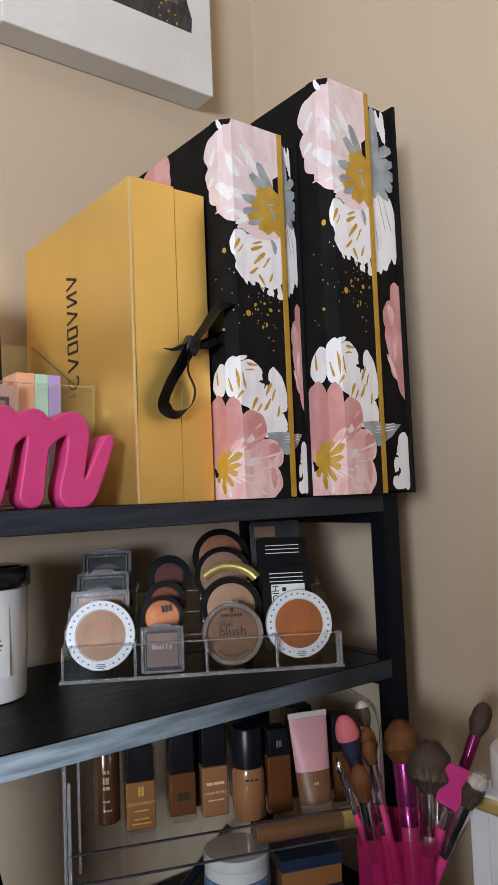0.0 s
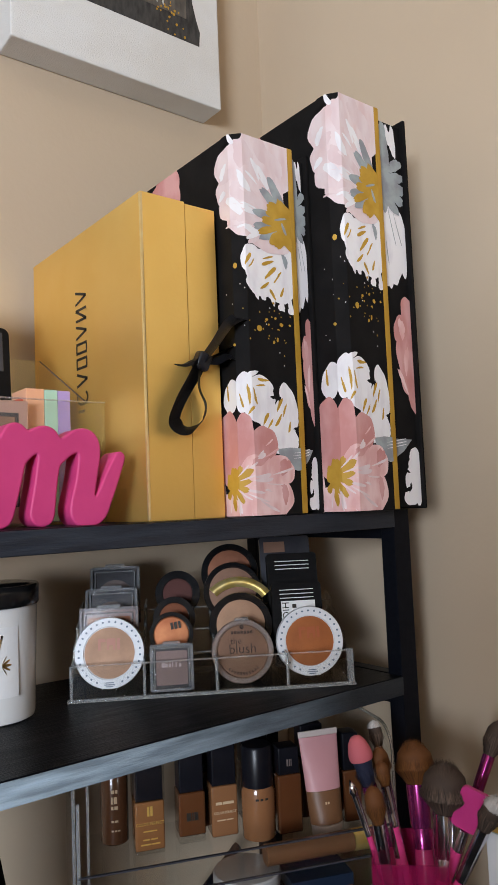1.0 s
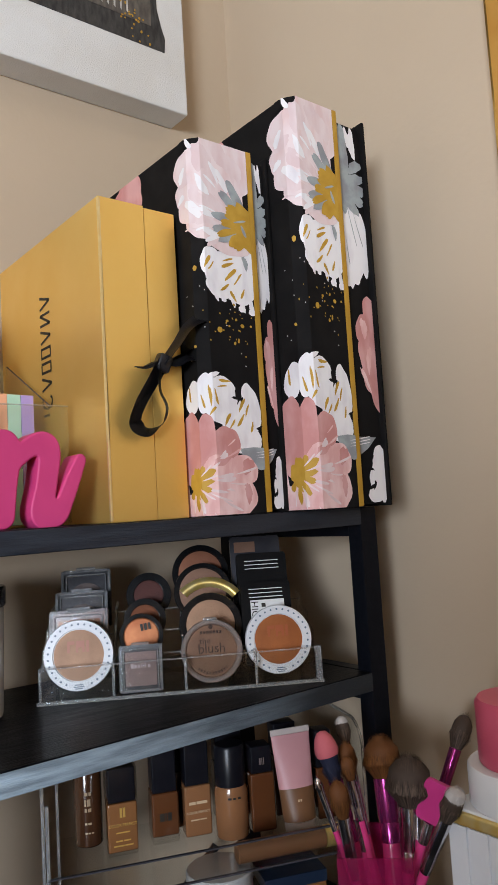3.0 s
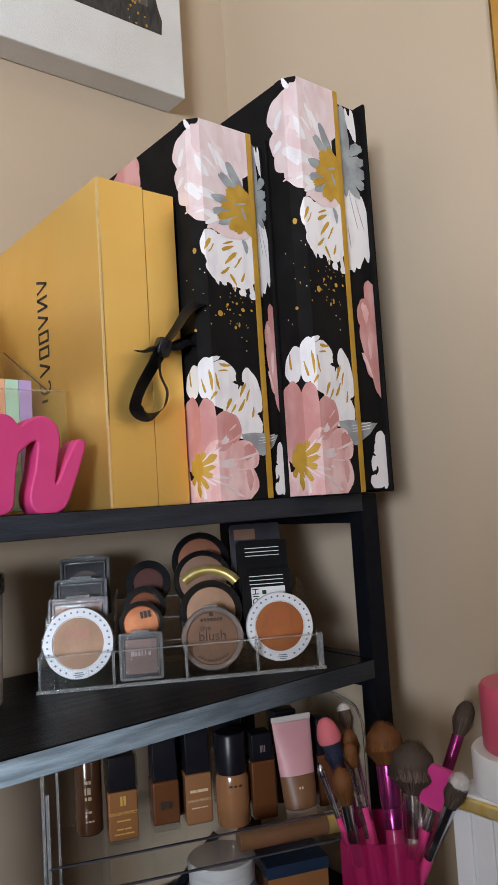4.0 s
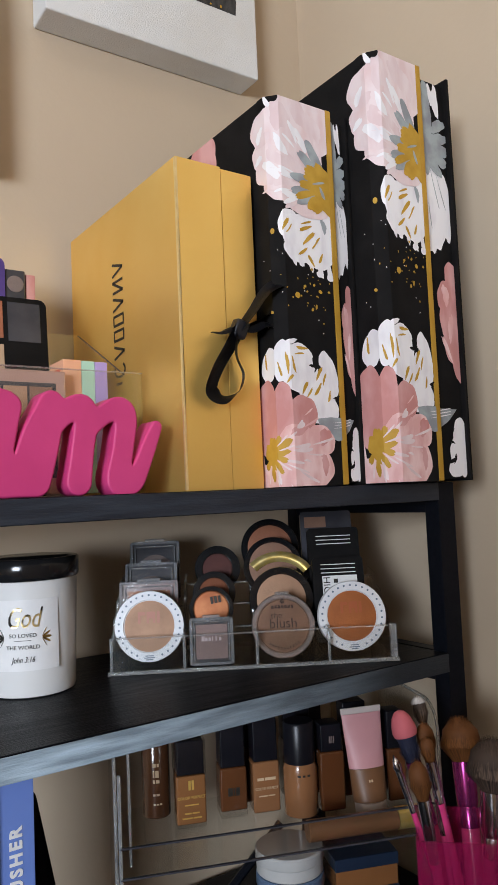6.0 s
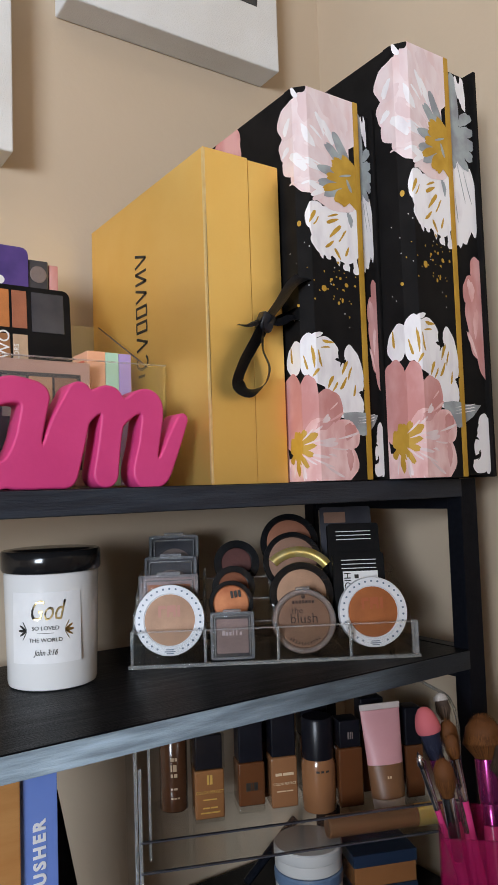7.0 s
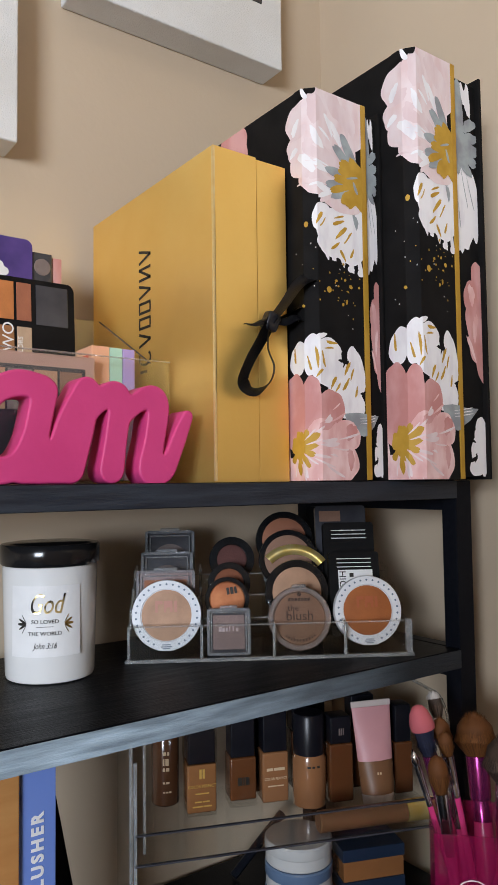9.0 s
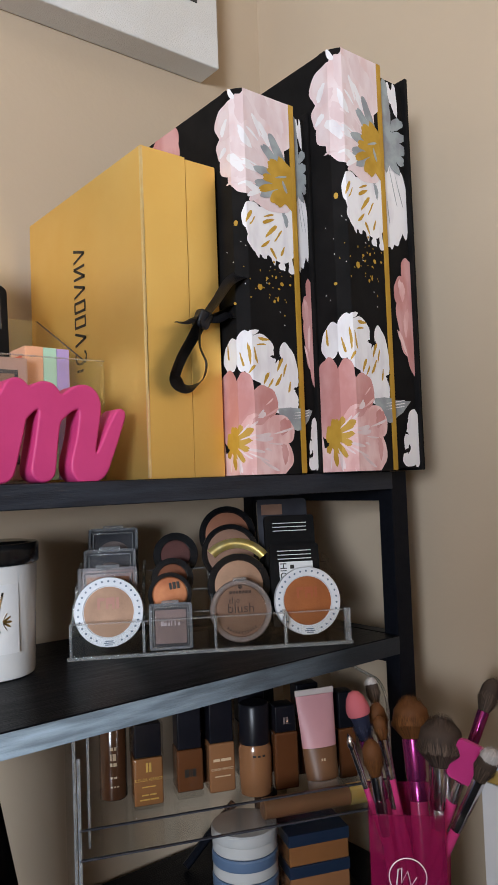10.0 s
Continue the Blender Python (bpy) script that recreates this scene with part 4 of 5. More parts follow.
EMBOSS = mat("pink_emboss", (0.55, 0.28, 0.22), 0.8)
EMBOSS_O = mat("red_orange_emboss", (0.37, 0.10, 0.038), 0.8)
BROWN_INK = mat("dark_brown_print", (0.05, 0.025, 0.02), 0.6)
SMOKE = mat("smoky_dark_plastic", (0.035, 0.035, 0.045), 0.25, color2=(0.06, 0.06, 0.07), scale=30)


def facing(bm):
    """Turns what was turned about z so that its top faces -y."""
    return moved(bm, pose(0, 0, 0, 90, 0, 0))


def disc(name, r, thick, rim, pan, parent_m, pan_r, label, group="", lean=12, rim_label=""):
    """A round compact on its edge: rim ring, pressed powder pan."""
    t = thing(name, parent_m @ pose(0, 0, 0, -lean, 0, 0), label, "compact", group)
    c = pose(0, 0, r)
    part("case", moved(facing(lathe([(0, -thick), (r * 0.94, -thick), (r, -thick * 0.8), (r, -0.0012), (r * 0.985, 0), (pan_r * 1.03, 0), (pan_r * 1.01, -0.0016), (0, -0.0016)], 56)), c), rim, t, rim_label, smooth=True)
    part("powder_pan", moved(facing(lathe([(0, -0.0006), (pan_r * 0.93, -0.0007), (pan_r * 0.99, -0.0015)], 48)), c), pan, t, smooth=True)
    return t


def org_at(u, v, w, rz=0.0):
    return MO @ pose(u, v, w, 0, 0, rz)


def dotted_disc(u, pan, emb, label):
    t = disc("blush_compact", 0.0292, 0.009, WHITE_PLASTIC, pan, org_at(u, 0.0035 + 0.006, 0.0075), 0.0212, label, "white ringed compacts", 9)
    for i in range(30):
        a = 2 * math.pi * (i + 0.5) / 30
        if -1.95 < (a if a < math.pi else a - 2 * math.pi) < -1.2:
            continue
        part("ring_dot", moved(facing(lathe([(0, 0.0003), (0.0009, 0.0003), (0.0009, 0)], 8)), pose(0.0256 * math.cos(a), 0, 0.0292 + 0.0256 * math.sin(a))), DOT_INK, t)
    tab = part("tab", moved(plate(rounded(0.015, 0.0072, 0.001, 3, -0.0075, 0.0006), 0.001), pose(0, -0.0012, 0)), WHITE_PLASTIC, t)
    for z, w in ((0.0052, 0.007), (0.0036, 0.009), (0.0021, 0.006)):
        part("tab_print", box(-w / 2, w / 2, -0.0014, -0.0011, z - 0.0004, z + 0.0004), DOT_INK, tab)
    for x, w, z0, z1 in ((-0.0095, 0.0022, 0.0315, 0.041), (-0.0073, 0.0040, 0.0382, 0.041), (-0.0022, 0.0072, 0.0355, 0.041), (-0.0022, 0.0020, 0.0315, 0.0355), (0.0030, 0.0020, 0.0315, 0.0355), (0.0064, 0.0024, 0.0315, 0.041)):
        part("pressed_mark", box(x, x + w, 0.00045, 0.0008, z0, z1), emb, t)
    return t


dotted_disc(0.0315, PEACH, EMBOSS, "round peach blush compact with a white dotted ring")
dotted_disc(0.2035, ORANGE, EMBOSS_O, "round orange bronzer compact with a white dotted ring")

# clear-lidded blush between them
t = disc("blush_compact", 0.0262, 0.010, ROSE_TAUPE, ROSE_TAUPE, org_at(0.1445, 0.0035 + 0.007, 0.005), 0.0215, "round nude blush compact in a clear lid", "", 9)
part("clear_rim", moved(facing(lathe([(0.0222, 0.0003), (0.0235, 0.0022), (0.0258, 0.0022), (0.0268, 0.0005), (0.0266, -0.008), (0.0225, -0.009)], 56)), pose(0, 0, 0.0262)), ACRYLIC_EDGE, t, "thick clear plastic rim", smooth=True)
lid = part("clear_lid", moved(facing(lathe([(0, 0.0024), (0.0222, 0.0024), (0.0222, 0.0016), (0, 0.0016)], 48)), pose(0, 0, 0.0262)), LID_CLEAR, t)
part("clear_hinge", box(-0.006, 0.006, -0.0015, 0.004, 0.0515, 0.0545, 0.0008), ACRYLIC_EDGE, t)
lettering("printed_word", "the", 0.0075, BROWN_INK, lid, pose(-0.0055, 0.0002, 0.0325))
lettering("printed_word", "blush", 0.0115, BROWN_INK, lid, pose(0.0, 0.0002, 0.0245))
for i, w in enumerate((0.002,) * 7):
    part("printed_mark", box(-0.0095 + i * 0.0028, -0.0095 + i * 0.0028 + w, 0.0003, 0.0005, 0.0405, 0.0432), BROWN_INK, t)
part("printed_seal", moved(facing(lathe([(0, 0.0002), (0.0019, 0.0002), (0.0019, 0)], 14)), pose(0, 0.0004, 0.0463)), BROWN_INK, t)
for i in range(11):
    a = radians(-130 + 8 * i)
    part("printed_mark", moved(box(-0.0006, 0.0006, -0.0002, 0, -0.0012, 0.0012), pose(0.0186 * math.cos(a), 0.0004, 0.0262 + 0.0186 * math.sin(a), 0, 130 - 8 * i - 90, 0)), BROWN_INK, t)


def square_compact(u, v, w, wide, high, pan, label, lean=12, case=None, round_pan=True, thick=0.009, top_latch=True):
    t = thing("square_compact", org_at(u, v, w) @ pose(0, 0, 0, -lean, 0, 0), label, "compact", "clear square compacts")
    part("case", moved(plate(rounded(wide, high, 0.002, 3, -wide / 2, 0), thick - 0.002), pose(0, 0.002, 0)), case or SMOKE, t)
    part("clear_cover", moved(plate(rounded(wide * 0.92, high * 0.92, 0.0015, 3, -wide * 0.46, high * 0.04), 0.0008), pose(0, -0.0002, 0)), LID_CLEAR, t)
    for x in (-wide / 2, wide / 2 - 0.0026):
        part("cover_edge", box(x, x + 0.0026, -0.0016, 0.0022, 0.001, high - 0.001, 0.0007), CLEAR_FRAME, t)
    for z in (0.0, high - 0.0026):
        part("cover_edge", box(-wide / 2 + 0.0026, wide / 2 - 0.0026, -0.0016, 0.0022, z, z + 0.0026, 0.0007), CLEAR_FRAME, t)
    part("inner_rim", joined(*(box(x0, x1, -0.0006, 0.0018, z0, z1, 0.0003) for x0, x1, z0, z1 in (
        (-wide * 0.41, -wide * 0.41 + 0.001, high * 0.09, high * 0.9), (wide * 0.41 - 0.001, wide * 0.41, high * 0.09, high * 0.9), (-wide * 0.39, wide * 0.39, high * 0.9, high * 0.9 + 0.001)))), CLEAR_FRAME, t)
    if top_latch:
        part("latch", box(-wide * 0.2, wide * 0.2, -0.0024, 0.003, high - 0.001, high + 0.0022, 0.0008), CLEAR_FRAME, t)
    if round_pan:
        part("powder_pan", moved(facing(lathe([(0, 0.0006), (wide * 0.36, 0.0005), (wide * 0.37, 0)], 32)), pose(0, 0.002, high * 0.45)), pan, t)
    else:
        part("powder_pan", moved(plate(rounded(wide * 0.72, high * 0.72, 0.001, 2, -wide * 0.36, high * 0.13), 0.0006), pose(0, 0.0012, 0)), pan, t)
    return t


CREAM_MARK = mat("pale_mauve_print", (0.55, 0.44, 0.44), 0.5)
PINK_CASE = mat("rose_smoke_plastic", (0.30, 0.20, 0.20), 0.3, color2=(0.24, 0.16, 0.16), scale=40)
t = square_compact(0.0835, 0.0045, 0.0035, 0.0365, 0.0385, MAUVE, "small square mauve blush in a clear case", 8, SMOKE, False)
for i, wd in enumerate((0.0032, 0.0026, 0.0024, 0.0012, 0.0012, 0.0024)):
    part("printed_mark", box(-0.0085 + 0.0029 * i, -0.0085 + 0.0029 * i + wd * 0.8, -0.0004, 0.0004, 0.0195, 0.0195 + (0.0040 if i in (0, 3, 4) else 0.0028)), CREAM_MARK, t)
square_compact(0.030, 0.0285, 0.017, 0.051, 0.055, TERRACOTTA, "square rose blush in a clear pinkish case", 10, PINK_CASE, False)
square_compact(0.0305, 0.0525, 0.033, 0.047, 0.053, GREYISH, "square eyeshadow in a clear smoky case")
square_compact(0.0325, 0.0765, 0.0505, 0.046, 0.053, GREYISH, "square dark eyeshadow in a clear smoky case")

t = disc("cream_compact", 0.0195, 0.009, BLACK_GLOSS, COPPER, org_at(0.0838, 0.0285 + 0.006, 0.0255), 0.0158, "round copper cream compact with a black rim", "black rimmed compacts")
bars("printed_mark", (0.0022, 0.0026, 0.0022), 0.006, 0.001, INK, t, pose(0.004, -0.0008, 0.027, 0, -8, 0))
disc("cream_compact", 0.0195, 0.009, BLACK_GLOSS, BURNT, org_at(0.0868, 0.0525 + 0.006, 0.036), 0.0138, "round brown cream compact with a black rim", "black rimmed compacts")
disc("cream_compact", 0.0215, 0.009, BLACK_GLOSS, DEEP, org_at(0.0908, 0.0765 + 0.006, 0.0535), 0.0142, "round mauve cream compact with a black rim", "black rimmed compacts")

t = disc("powder_compact", 0.0285, 0.009, BLACK_GLOSS, NUDE, org_at(0.1462, 0.0285 + 0.006, 0.0215), 0.0222, "round nude powder compact with a black rim", "large black rimmed compacts")
bars("printed_mark", (0.002,) * 9, 0.0018, 0.0007, BROWN_INK, t, pose(0, -0.0008, 0.014))
t = disc("powder_compact", 0.0270, 0.009, BLACK_GLOSS, ROSE_TAUPE, org_at(0.1418, 0.0525 + 0.006, 0.050), 0.0222, "round taupe powder compact with a black rim", "large black rimmed compacts")
# the gold mirror band on the middle compact, domed so that it catches the light
bm, prev = bmesh.new(), None
for i in range(31):
    a = radians(38 + 3.2 * i)
    row = [bm.verts.new((0.0044 + (0.0285 + 0.0095 * k / 6) * math.cos(a), -0.0016 - 0.0030 * math.sin(math.pi * k / 6), 0.0020 + (0.0285 + 0.0095 * k / 6) * math.sin(a))) for k in range(7)]
    for k in range(6 if prev else 0):
        bm.faces.new((prev[k], prev[k + 1], row[k + 1], row[k]))
    prev = row
bmesh.ops.recalc_face_normals(bm, faces=bm.faces[:])
bmesh.ops.solidify(bm, geom=bm.faces[:], thickness=0.0006)
part("gold_band", bm, GOLD_FOIL, t, "shiny mirror gold band", smooth=True)
t = disc("powder_compact", 0.0275, 0.009, BLACK_GLOSS, TERRACOTTA, org_at(0.1415, 0.0765 + 0.006, 0.065), 0.0215, "round terracotta powder compact with a black rim", "large black rimmed compacts")


def black_palette(u, v, w, wide, high, label, window=None, text=False, lean=10):
    t = thing("slim_palette", org_at(u, v, w) @ pose(0, 0, 0, -lean, 0, 0), label, "palette", "slim black palettes")
    part("case", moved(plate(rounded(wide, high, 0.003, 4, -wide / 2, 0), 0.007), pose(0, 0.0005, 0)), SMOKE if window == "pan" else BLACK_CARD, t)
    if window == "pan":
        part("powder_pan", moved(plate(rounded(wide * 0.42, high * 0.12, 0.0005, 2, -wide * 0.42, high * 0.82), 0.0004), pose(0, 0.0003, 0)), ROSE_TAUPE, t)
    else:
        for k in range(3):
            part("white_line", box(-wide * 0.34, wide * 0.34, 0.0001, 0.0005, high * 0.91 - 0.0036 * k, high * 0.91 - 0.0036 * k + 0.0007), PAPER, t)
    if text:
        panel = part("label_panel", box(-wide * 0.32, wide * 0.36, 0.0001, 0.0005, high * 0.30, high * 0.78), PAPER, t, "cream label panel")
        lettering("printed_word", "HIGH", 0.0085, INK, panel, pose(-wide * 0.3, -0.0002, high * 0.77, 0, 90, 0), align="LEFT")
        for k in range(4):
            part("printed_mark", box(-wide * 0.10, -wide * 0.02, -0.0003, 0.0001, high * 0.74 - 0.0052 * k - 0.0035, high * 0.74 - 0.0052 * k), INK, panel)
    return t


black_palette(0.1975, 0.0285, 0.012, 0.0455, 0.073, "slim black highlighter palette with a cream label", text=True)
black_palette(0.1985, 0.0525, 0.024, 0.0475, 0.086, "slim black palette with white lines")
black_palette(0.196, 0.0765, 0.040, 0.049, 0.085, "slim dark palette with a small window", window="pan")

# ---- palettes in a clear tray behind the sign ----
tray = thing("clear_tray", pose(0.06, 0.52, TOP), "clear acrylic tray holding eyeshadow palettes", "organizer")
part("base", box(0, 0.1815, 0, 0.13, 0.0002, 0.0022, 0.0004), ACRYLIC, tray)
part("front_panel", box(0, 0.1815, 0, 0.002, 0.0024, 0.094, 0.0004), ACRYLIC, tray)
part("front_edge", box(0, 0.1815, -0.0002, 0.0022, 0.094, 0.0948, 0.0002), ACRYLIC_EDGE, tray)
SIDE = [(0.0022, 0.0024), (0.0022, 0.094), (0.03, 0.098), (0.128, 0.150), (0.128, 0.0024)]
for x in (0.0, 0.1795):
    slab(SIDE, x, x + 0.002, ACRYLIC, tray, "side_panel")
    part("side_edge", tube([(x + 0.001, 0.03, 0.098), (x + 0.001, 0.128, 0.150)], 0.0006, 6), SMOKE, tray)
part("back_panel", box(0.0022, 0.1793, 0.126, 0.128, 0.0024, 0.15, 0.0004), ACRYLIC, tray)

PASTEL = [mat("pastel_%s_card" % n, c, 0.5, color2=tuple(k * 0.94 for k in c), scale=60) for n, c in (("peach", (0.80, 0.42, 0.26)), ("mint", (0.42, 0.68, 0.56)), ("lilac", (0.42, 0.32, 0.68)))]
RED_INK = mat("red_print", (0.62, 0.10, 0.05), 0.5)
sb = thing("pastel_box", pose(0.178, 0.541, TOP + 0.0024), "small carton striped peach, mint and lilac", "carton")
part("stripe_panel", box(0.0075, 0.0222, 0, 0.030, 0, 0.1035, 0.0006), PASTEL[0], sb)
part("stripe_panel", box(0.0224, 0.0332, 0, 0.030, 0, 0.1032, 0.0006), PASTEL[1], sb)
part("stripe_panel", box(0.0334, 0.0438, 0, 0.030, 0, 0.103, 0.0006), PASTEL[2], sb)
part("red_mark", box(0.0073, 0.0075, 0.006, 0.026, 0.094, 0.097), RED_INK, sb)
ROSE_GOLD = mat("rose_gold_plastic", (0.56, 0.35, 0.30), 0.35, 0.15, color2=(0.50, 0.31, 0.26), scale=30)
pp = thing("rose_palette", pose(0.070, 0.528, TOP + 0.0024, 0, 0, 0), "rose gold framed eyeshadow palette with clear window", "palette")
part("case", box(0, 0.113, 0.0015, 0.012, 0, 0.0915, 0.0012), ROSE_GOLD, pp)
part("inner_panel", box(0.008, 0.105, 0.0008, 0.0015, 0.012, 0.082), SMOKE, pp)
for i, c in enumerate((TERRACOTTA, NUDE, GREYISH, MAUVE, NUDE)):
    part("powder_pan", box(0.010 + 0.0188 * i, 0.027 + 0.0188 * i, 0.0002, 0.0008, 0.05, 0.079, 0.0002), (ROSE_TAUPE, NUDE)[i % 2] if i > 2 else c, pp)
eye = thing("eyeshadow_palette", pose(0.020, 0.566, TOP + 0.0024, -4, 0, 0), "black eyeshadow palette with rows of coloured pans", "palette")
part("case", moved(plate(rounded(0.166, 0.158, 0.006, 5, 0, 0), 0.009), pose(0, 0.0008, 0)), BLACK_CARD, eye)
SHADOW = [(0.50, 0.22, 0.26), (0.17, 0.17, 0.12), (0.55, 0.20, 0.06), (0.36, 0.13, 0.07)]
SHADOW2 = [(0.45, 0.22, 0.24), (0.26, 0.26, 0.05), (0.34, 0.15, 0.06), (0.52, 0.36, 0.24)]
for row, cols in ((0.124, SHADOW), (0.089, SHADOW2)):
    for i in range(9):
        k4 = cols[(i + 3) % 4]
        x = 0.0105 + 0.0136 * i
        part("shadow_pan", box(x, x + 0.0115, 0.0002, 0.0009, row, row + 0.030, 0.0004), powder("pan_powder", k4), eye)
part("mirror_panel", box(0.1345, 0.1605, 0.0003, 0.0009, 0.122, 0.154, 0.0004), SMOKE, eye)
lettering("printed_word", "TWO", 0.0125, PAPER, eye, pose(0.1165, -0.0001, 0.091, 0, -90, 0), align="LEFT")
lettering("printed_word", "COLORS", 0.0052, PAPER, eye, pose(0.1235, -0.0001, 0.091, 0, -90, 0), align="LEFT")
PURPLE = mat("purple_galaxy_tin", (0.05, 0.03, 0.17), 0.3, 0.1, color2=(0.12, 0.07, 0.30), scale=25)
tin = thing("purple_tin", pose(0.060, 0.600, TOP + 0.0024), "purple patterned tin with white marks", "tin")
part("tin_body", moved(plate(rounded(0.100, 0.196, 0.006, 5, 0, 0), 0.012), pose(0, 0, 0)), PURPLE, tin)
part("white_mark", moved(plate(outline(0.072, 0.168, 0.008, 0.007, 5, 0.25, seed=3), 0.0003), pose(0, -0.0004, 0)), PAPER, tin)
part("white_mark", moved(plate(outline(0.052, 0.170, 0.007, 0.006, 6, 0.3, seed=5), 0.0003), pose(0, -0.0004, 0)), PAPER, tin)
BLUE_INK = mat("bright_blue_print", (0.05, 0.10, 0.75), 0.4)
part("blue_mark", box(0.060, 0.066, -0.0004, 0.0, 0.172, 0.1945), BLUE_INK, tin)
mini = thing("mini_compact", pose(0.160, 0.602, TOP + 0.0024), "small clear-lidded dark eyeshadow pot", "compact")
part("case", box(0, 0.0175, 0, 0.012, 0, 0.188, 0.0015), SMOKE, mini)
part("powder_pan", moved(facing(lathe([(0, 0.0005), (0.0065, 0.0004), (0.007, 0)], 24)), pose(0.009, 0, 0.176)), GREYISH, mini)
mini2 = thing("pink_tube", pose(0.1785, 0.604, TOP + 0.0024), "slim pink carton standing upright", "carton")
part("carton", box(0, 0.008, 0, 0.010, 0, 0.186, 0.0008), PETAL_ROSE, mini2)

# ---- lower acrylic drawer tower ----
ML = pose(0.216, 0.541, DESK, 0, 0, -21.5)
low = thing("acrylic_tower", ML, "clear acrylic tiered tower full of foundation bottles", "organizer")
LW, LD, LH, F1 = 0.272, 0.128, 0.212, 0.109
for x in (0.0, LW - 0.0025):
    slab([(0.002, 0.0005), (0.002, LH - 0.022)] + [(0.024 - 0.022 * math.cos(radians(a)), LH - 0.022 + 0.022 * math.sin(radians(a))) for a in range(10, 90, 16)] + [(0.024, LH), (LD, LH), (LD, 0.0005)], x, x + 0.0025, ACRYLIC, low, "side_panel")
    part("side_edge", tube([(x + 0.0012, 0.0015, 0.001), (x + 0.0012, 0.0015, LH - 0.022)] + [(x + 0.0012, 0.024 - 0.0225 * math.cos(radians(a)), LH - 0.022 + 0.0225 * math.sin(radians(a))) for a in range(10, 91, 16)] + [(x + 0.0012, LD, LH)], 0.0014, 6), ACRYLIC_EDGE, low)
part("front_post", tube([(0.0045, 0.0012, 0.002), (0.0045, 0.0012, LH - 0.026)], 0.0014, 8), CLEAR_FRAME, low, "thick moulded clear edge")
part("inner_edge", tube([(0.0125, 0.012, F1 + 0.004), (0.0125, 0.012, 0.198)], 0.0012, 6), ACRYLIC_EDGE, low)
for z in (0.0005, F1):
    part("tier_floor", box(0.0026, LW - 0.0026, 0.0026, LD - 0.0024, z, z + 0.0022, 0.0004), ACRYLIC, low)
for z0, z1 in ((0.0005, 0.024), (F1, F1 + 0.0225)):
    part("front_lip", moved(plate(rounded(LW - 0.0004, z1 - z0, 0.006, 4, 0.0002, z0), 0.0022), pose(0, 0, 0)), ACRYLIC, low)
    part("lip_edge", box(0.004, LW - 0.004, -0.0004, 0.0026, z1 - 0.0004, z1 + 0.0007, 0.0003), SMOKE, low)
    part("lip_edge", box(0.004, LW - 0.004, -0.0006, 0.0024, z0 - 0.0004, z0 + 0.0008, 0.0003), SMOKE, low)
FL = F1 + 0.0024


def low_at(u, v, w=FL, rz=0.0):
    return ML @ pose(u, v, w, 0, 0, rz)


def liquid(name, c):
    return mat(name, c, 0.18, color2=tuple(k * 0.88 for k in c), scale=25, coat=0.6)


TAN = liquid("tan_foundation_glass", (0.25, 0.105, 0.038))
BROWN = liquid("brown_foundation_glass", (0.12, 0.042, 0.015))
BEIGE = liquid("beige_foundation_glass", (0.29, 0.128, 0.055))
AMBER = liquid("amber_brown_glass", (0.10, 0.04, 0.018))
DARK_CAP = mat("black_cap_plastic", (0.006, 0.006, 0.009), 0.3, color2=(0.010, 0.010, 0.014), scale=50, spec=0.3)
GOLD_INK = mat("gold_print", (0.75, 0.48, 0.12), 0.35, 0.5)
CREAM_INK = mat("cream_print", (0.62, 0.45, 0.28), 0.5)


def square_bottle(u, v, wide, deep, body, cap, liquid_mat, label, cap_mat=DARK_CAP, clear=0.0, rz=0.0, shoulder=0.0):
    t = thing("foundation_bottle", low_at(u, v, FL, rz), label, "bottle", "foundation bottles")
    part("body", box(-wide / 2, wide / 2, 0, deep, clear, body, 0.002, 3), liquid_mat, t, smooth=True)
    if clear:
        part("clear_base", box(-wide / 2, wide / 2, 0, deep, 0.0, clear - 0.0002, 0.0015, 2), LID_CLEAR, t)
    cw = wide / 2 - 0.001 - shoulder
    part("cap", box(-cw, cw, 0.001, deep - 0.001, body + 0.0002, body + cap, 0.0015, 3), cap_mat, t, smooth=True)
    return t


def marks(t, rows, mtl, y=-0.0003):
    for z, hgt, widths in rows:
        total = sum(widths) + 0.0008 * (len(widths) - 1)
        x = -total / 2
        for w in widths:
            part("printed_mark", box(x, x + w, y, y + 0.0003, z, z + hgt), mtl, t)
            x += w + 0.0008


t = square_bottle(0.0685, 0.066, 0.0258, 0.024, 0.044, 0.029, TAN, "square tan foundation bottle with clear-topped dark cap", clear=0.003)
part("clear_sleeve", box(-0.0134, 0.0134, -0.0008, 0.0245, 0.044, 0.0735, 0.0006), LID_CLEAR, t)
lettering("printed_word", "COLOR PERFECT", 0.0036, GOLD_INK, t, pose(0, -0.0002, 0.0245), squeeze=0.9)
marks(t, ((0.032, 0.008, (0.002, 0.002)), (0.019, 0.001, (0.012,)), (0.012, 0.0012, (0.006, 0.006)), (0.008, 0.0012, (0.009, 0.007))), GOLD_INK)
t = square_bottle(0.1075, 0.074, 0.0240, 0.024, 0.043, 0.042, BROWN, "square brown foundation bottle with a tall black cap", clear=0.006)
marks(t, ((0.019, 0.007, (0.0042, 0.0012, 0.0036)),), INK)
t = square_bottle(0.1380, 0.076, 0.0245, 0.022, 0.044, 0.041, BEIGE, "small square tan foundation with printed front")
lettering("printed_word", "COLOR PERFECT", 0.0031, CREAM_INK, t, pose(0, -0.0002, 0.0200), squeeze=0.9)
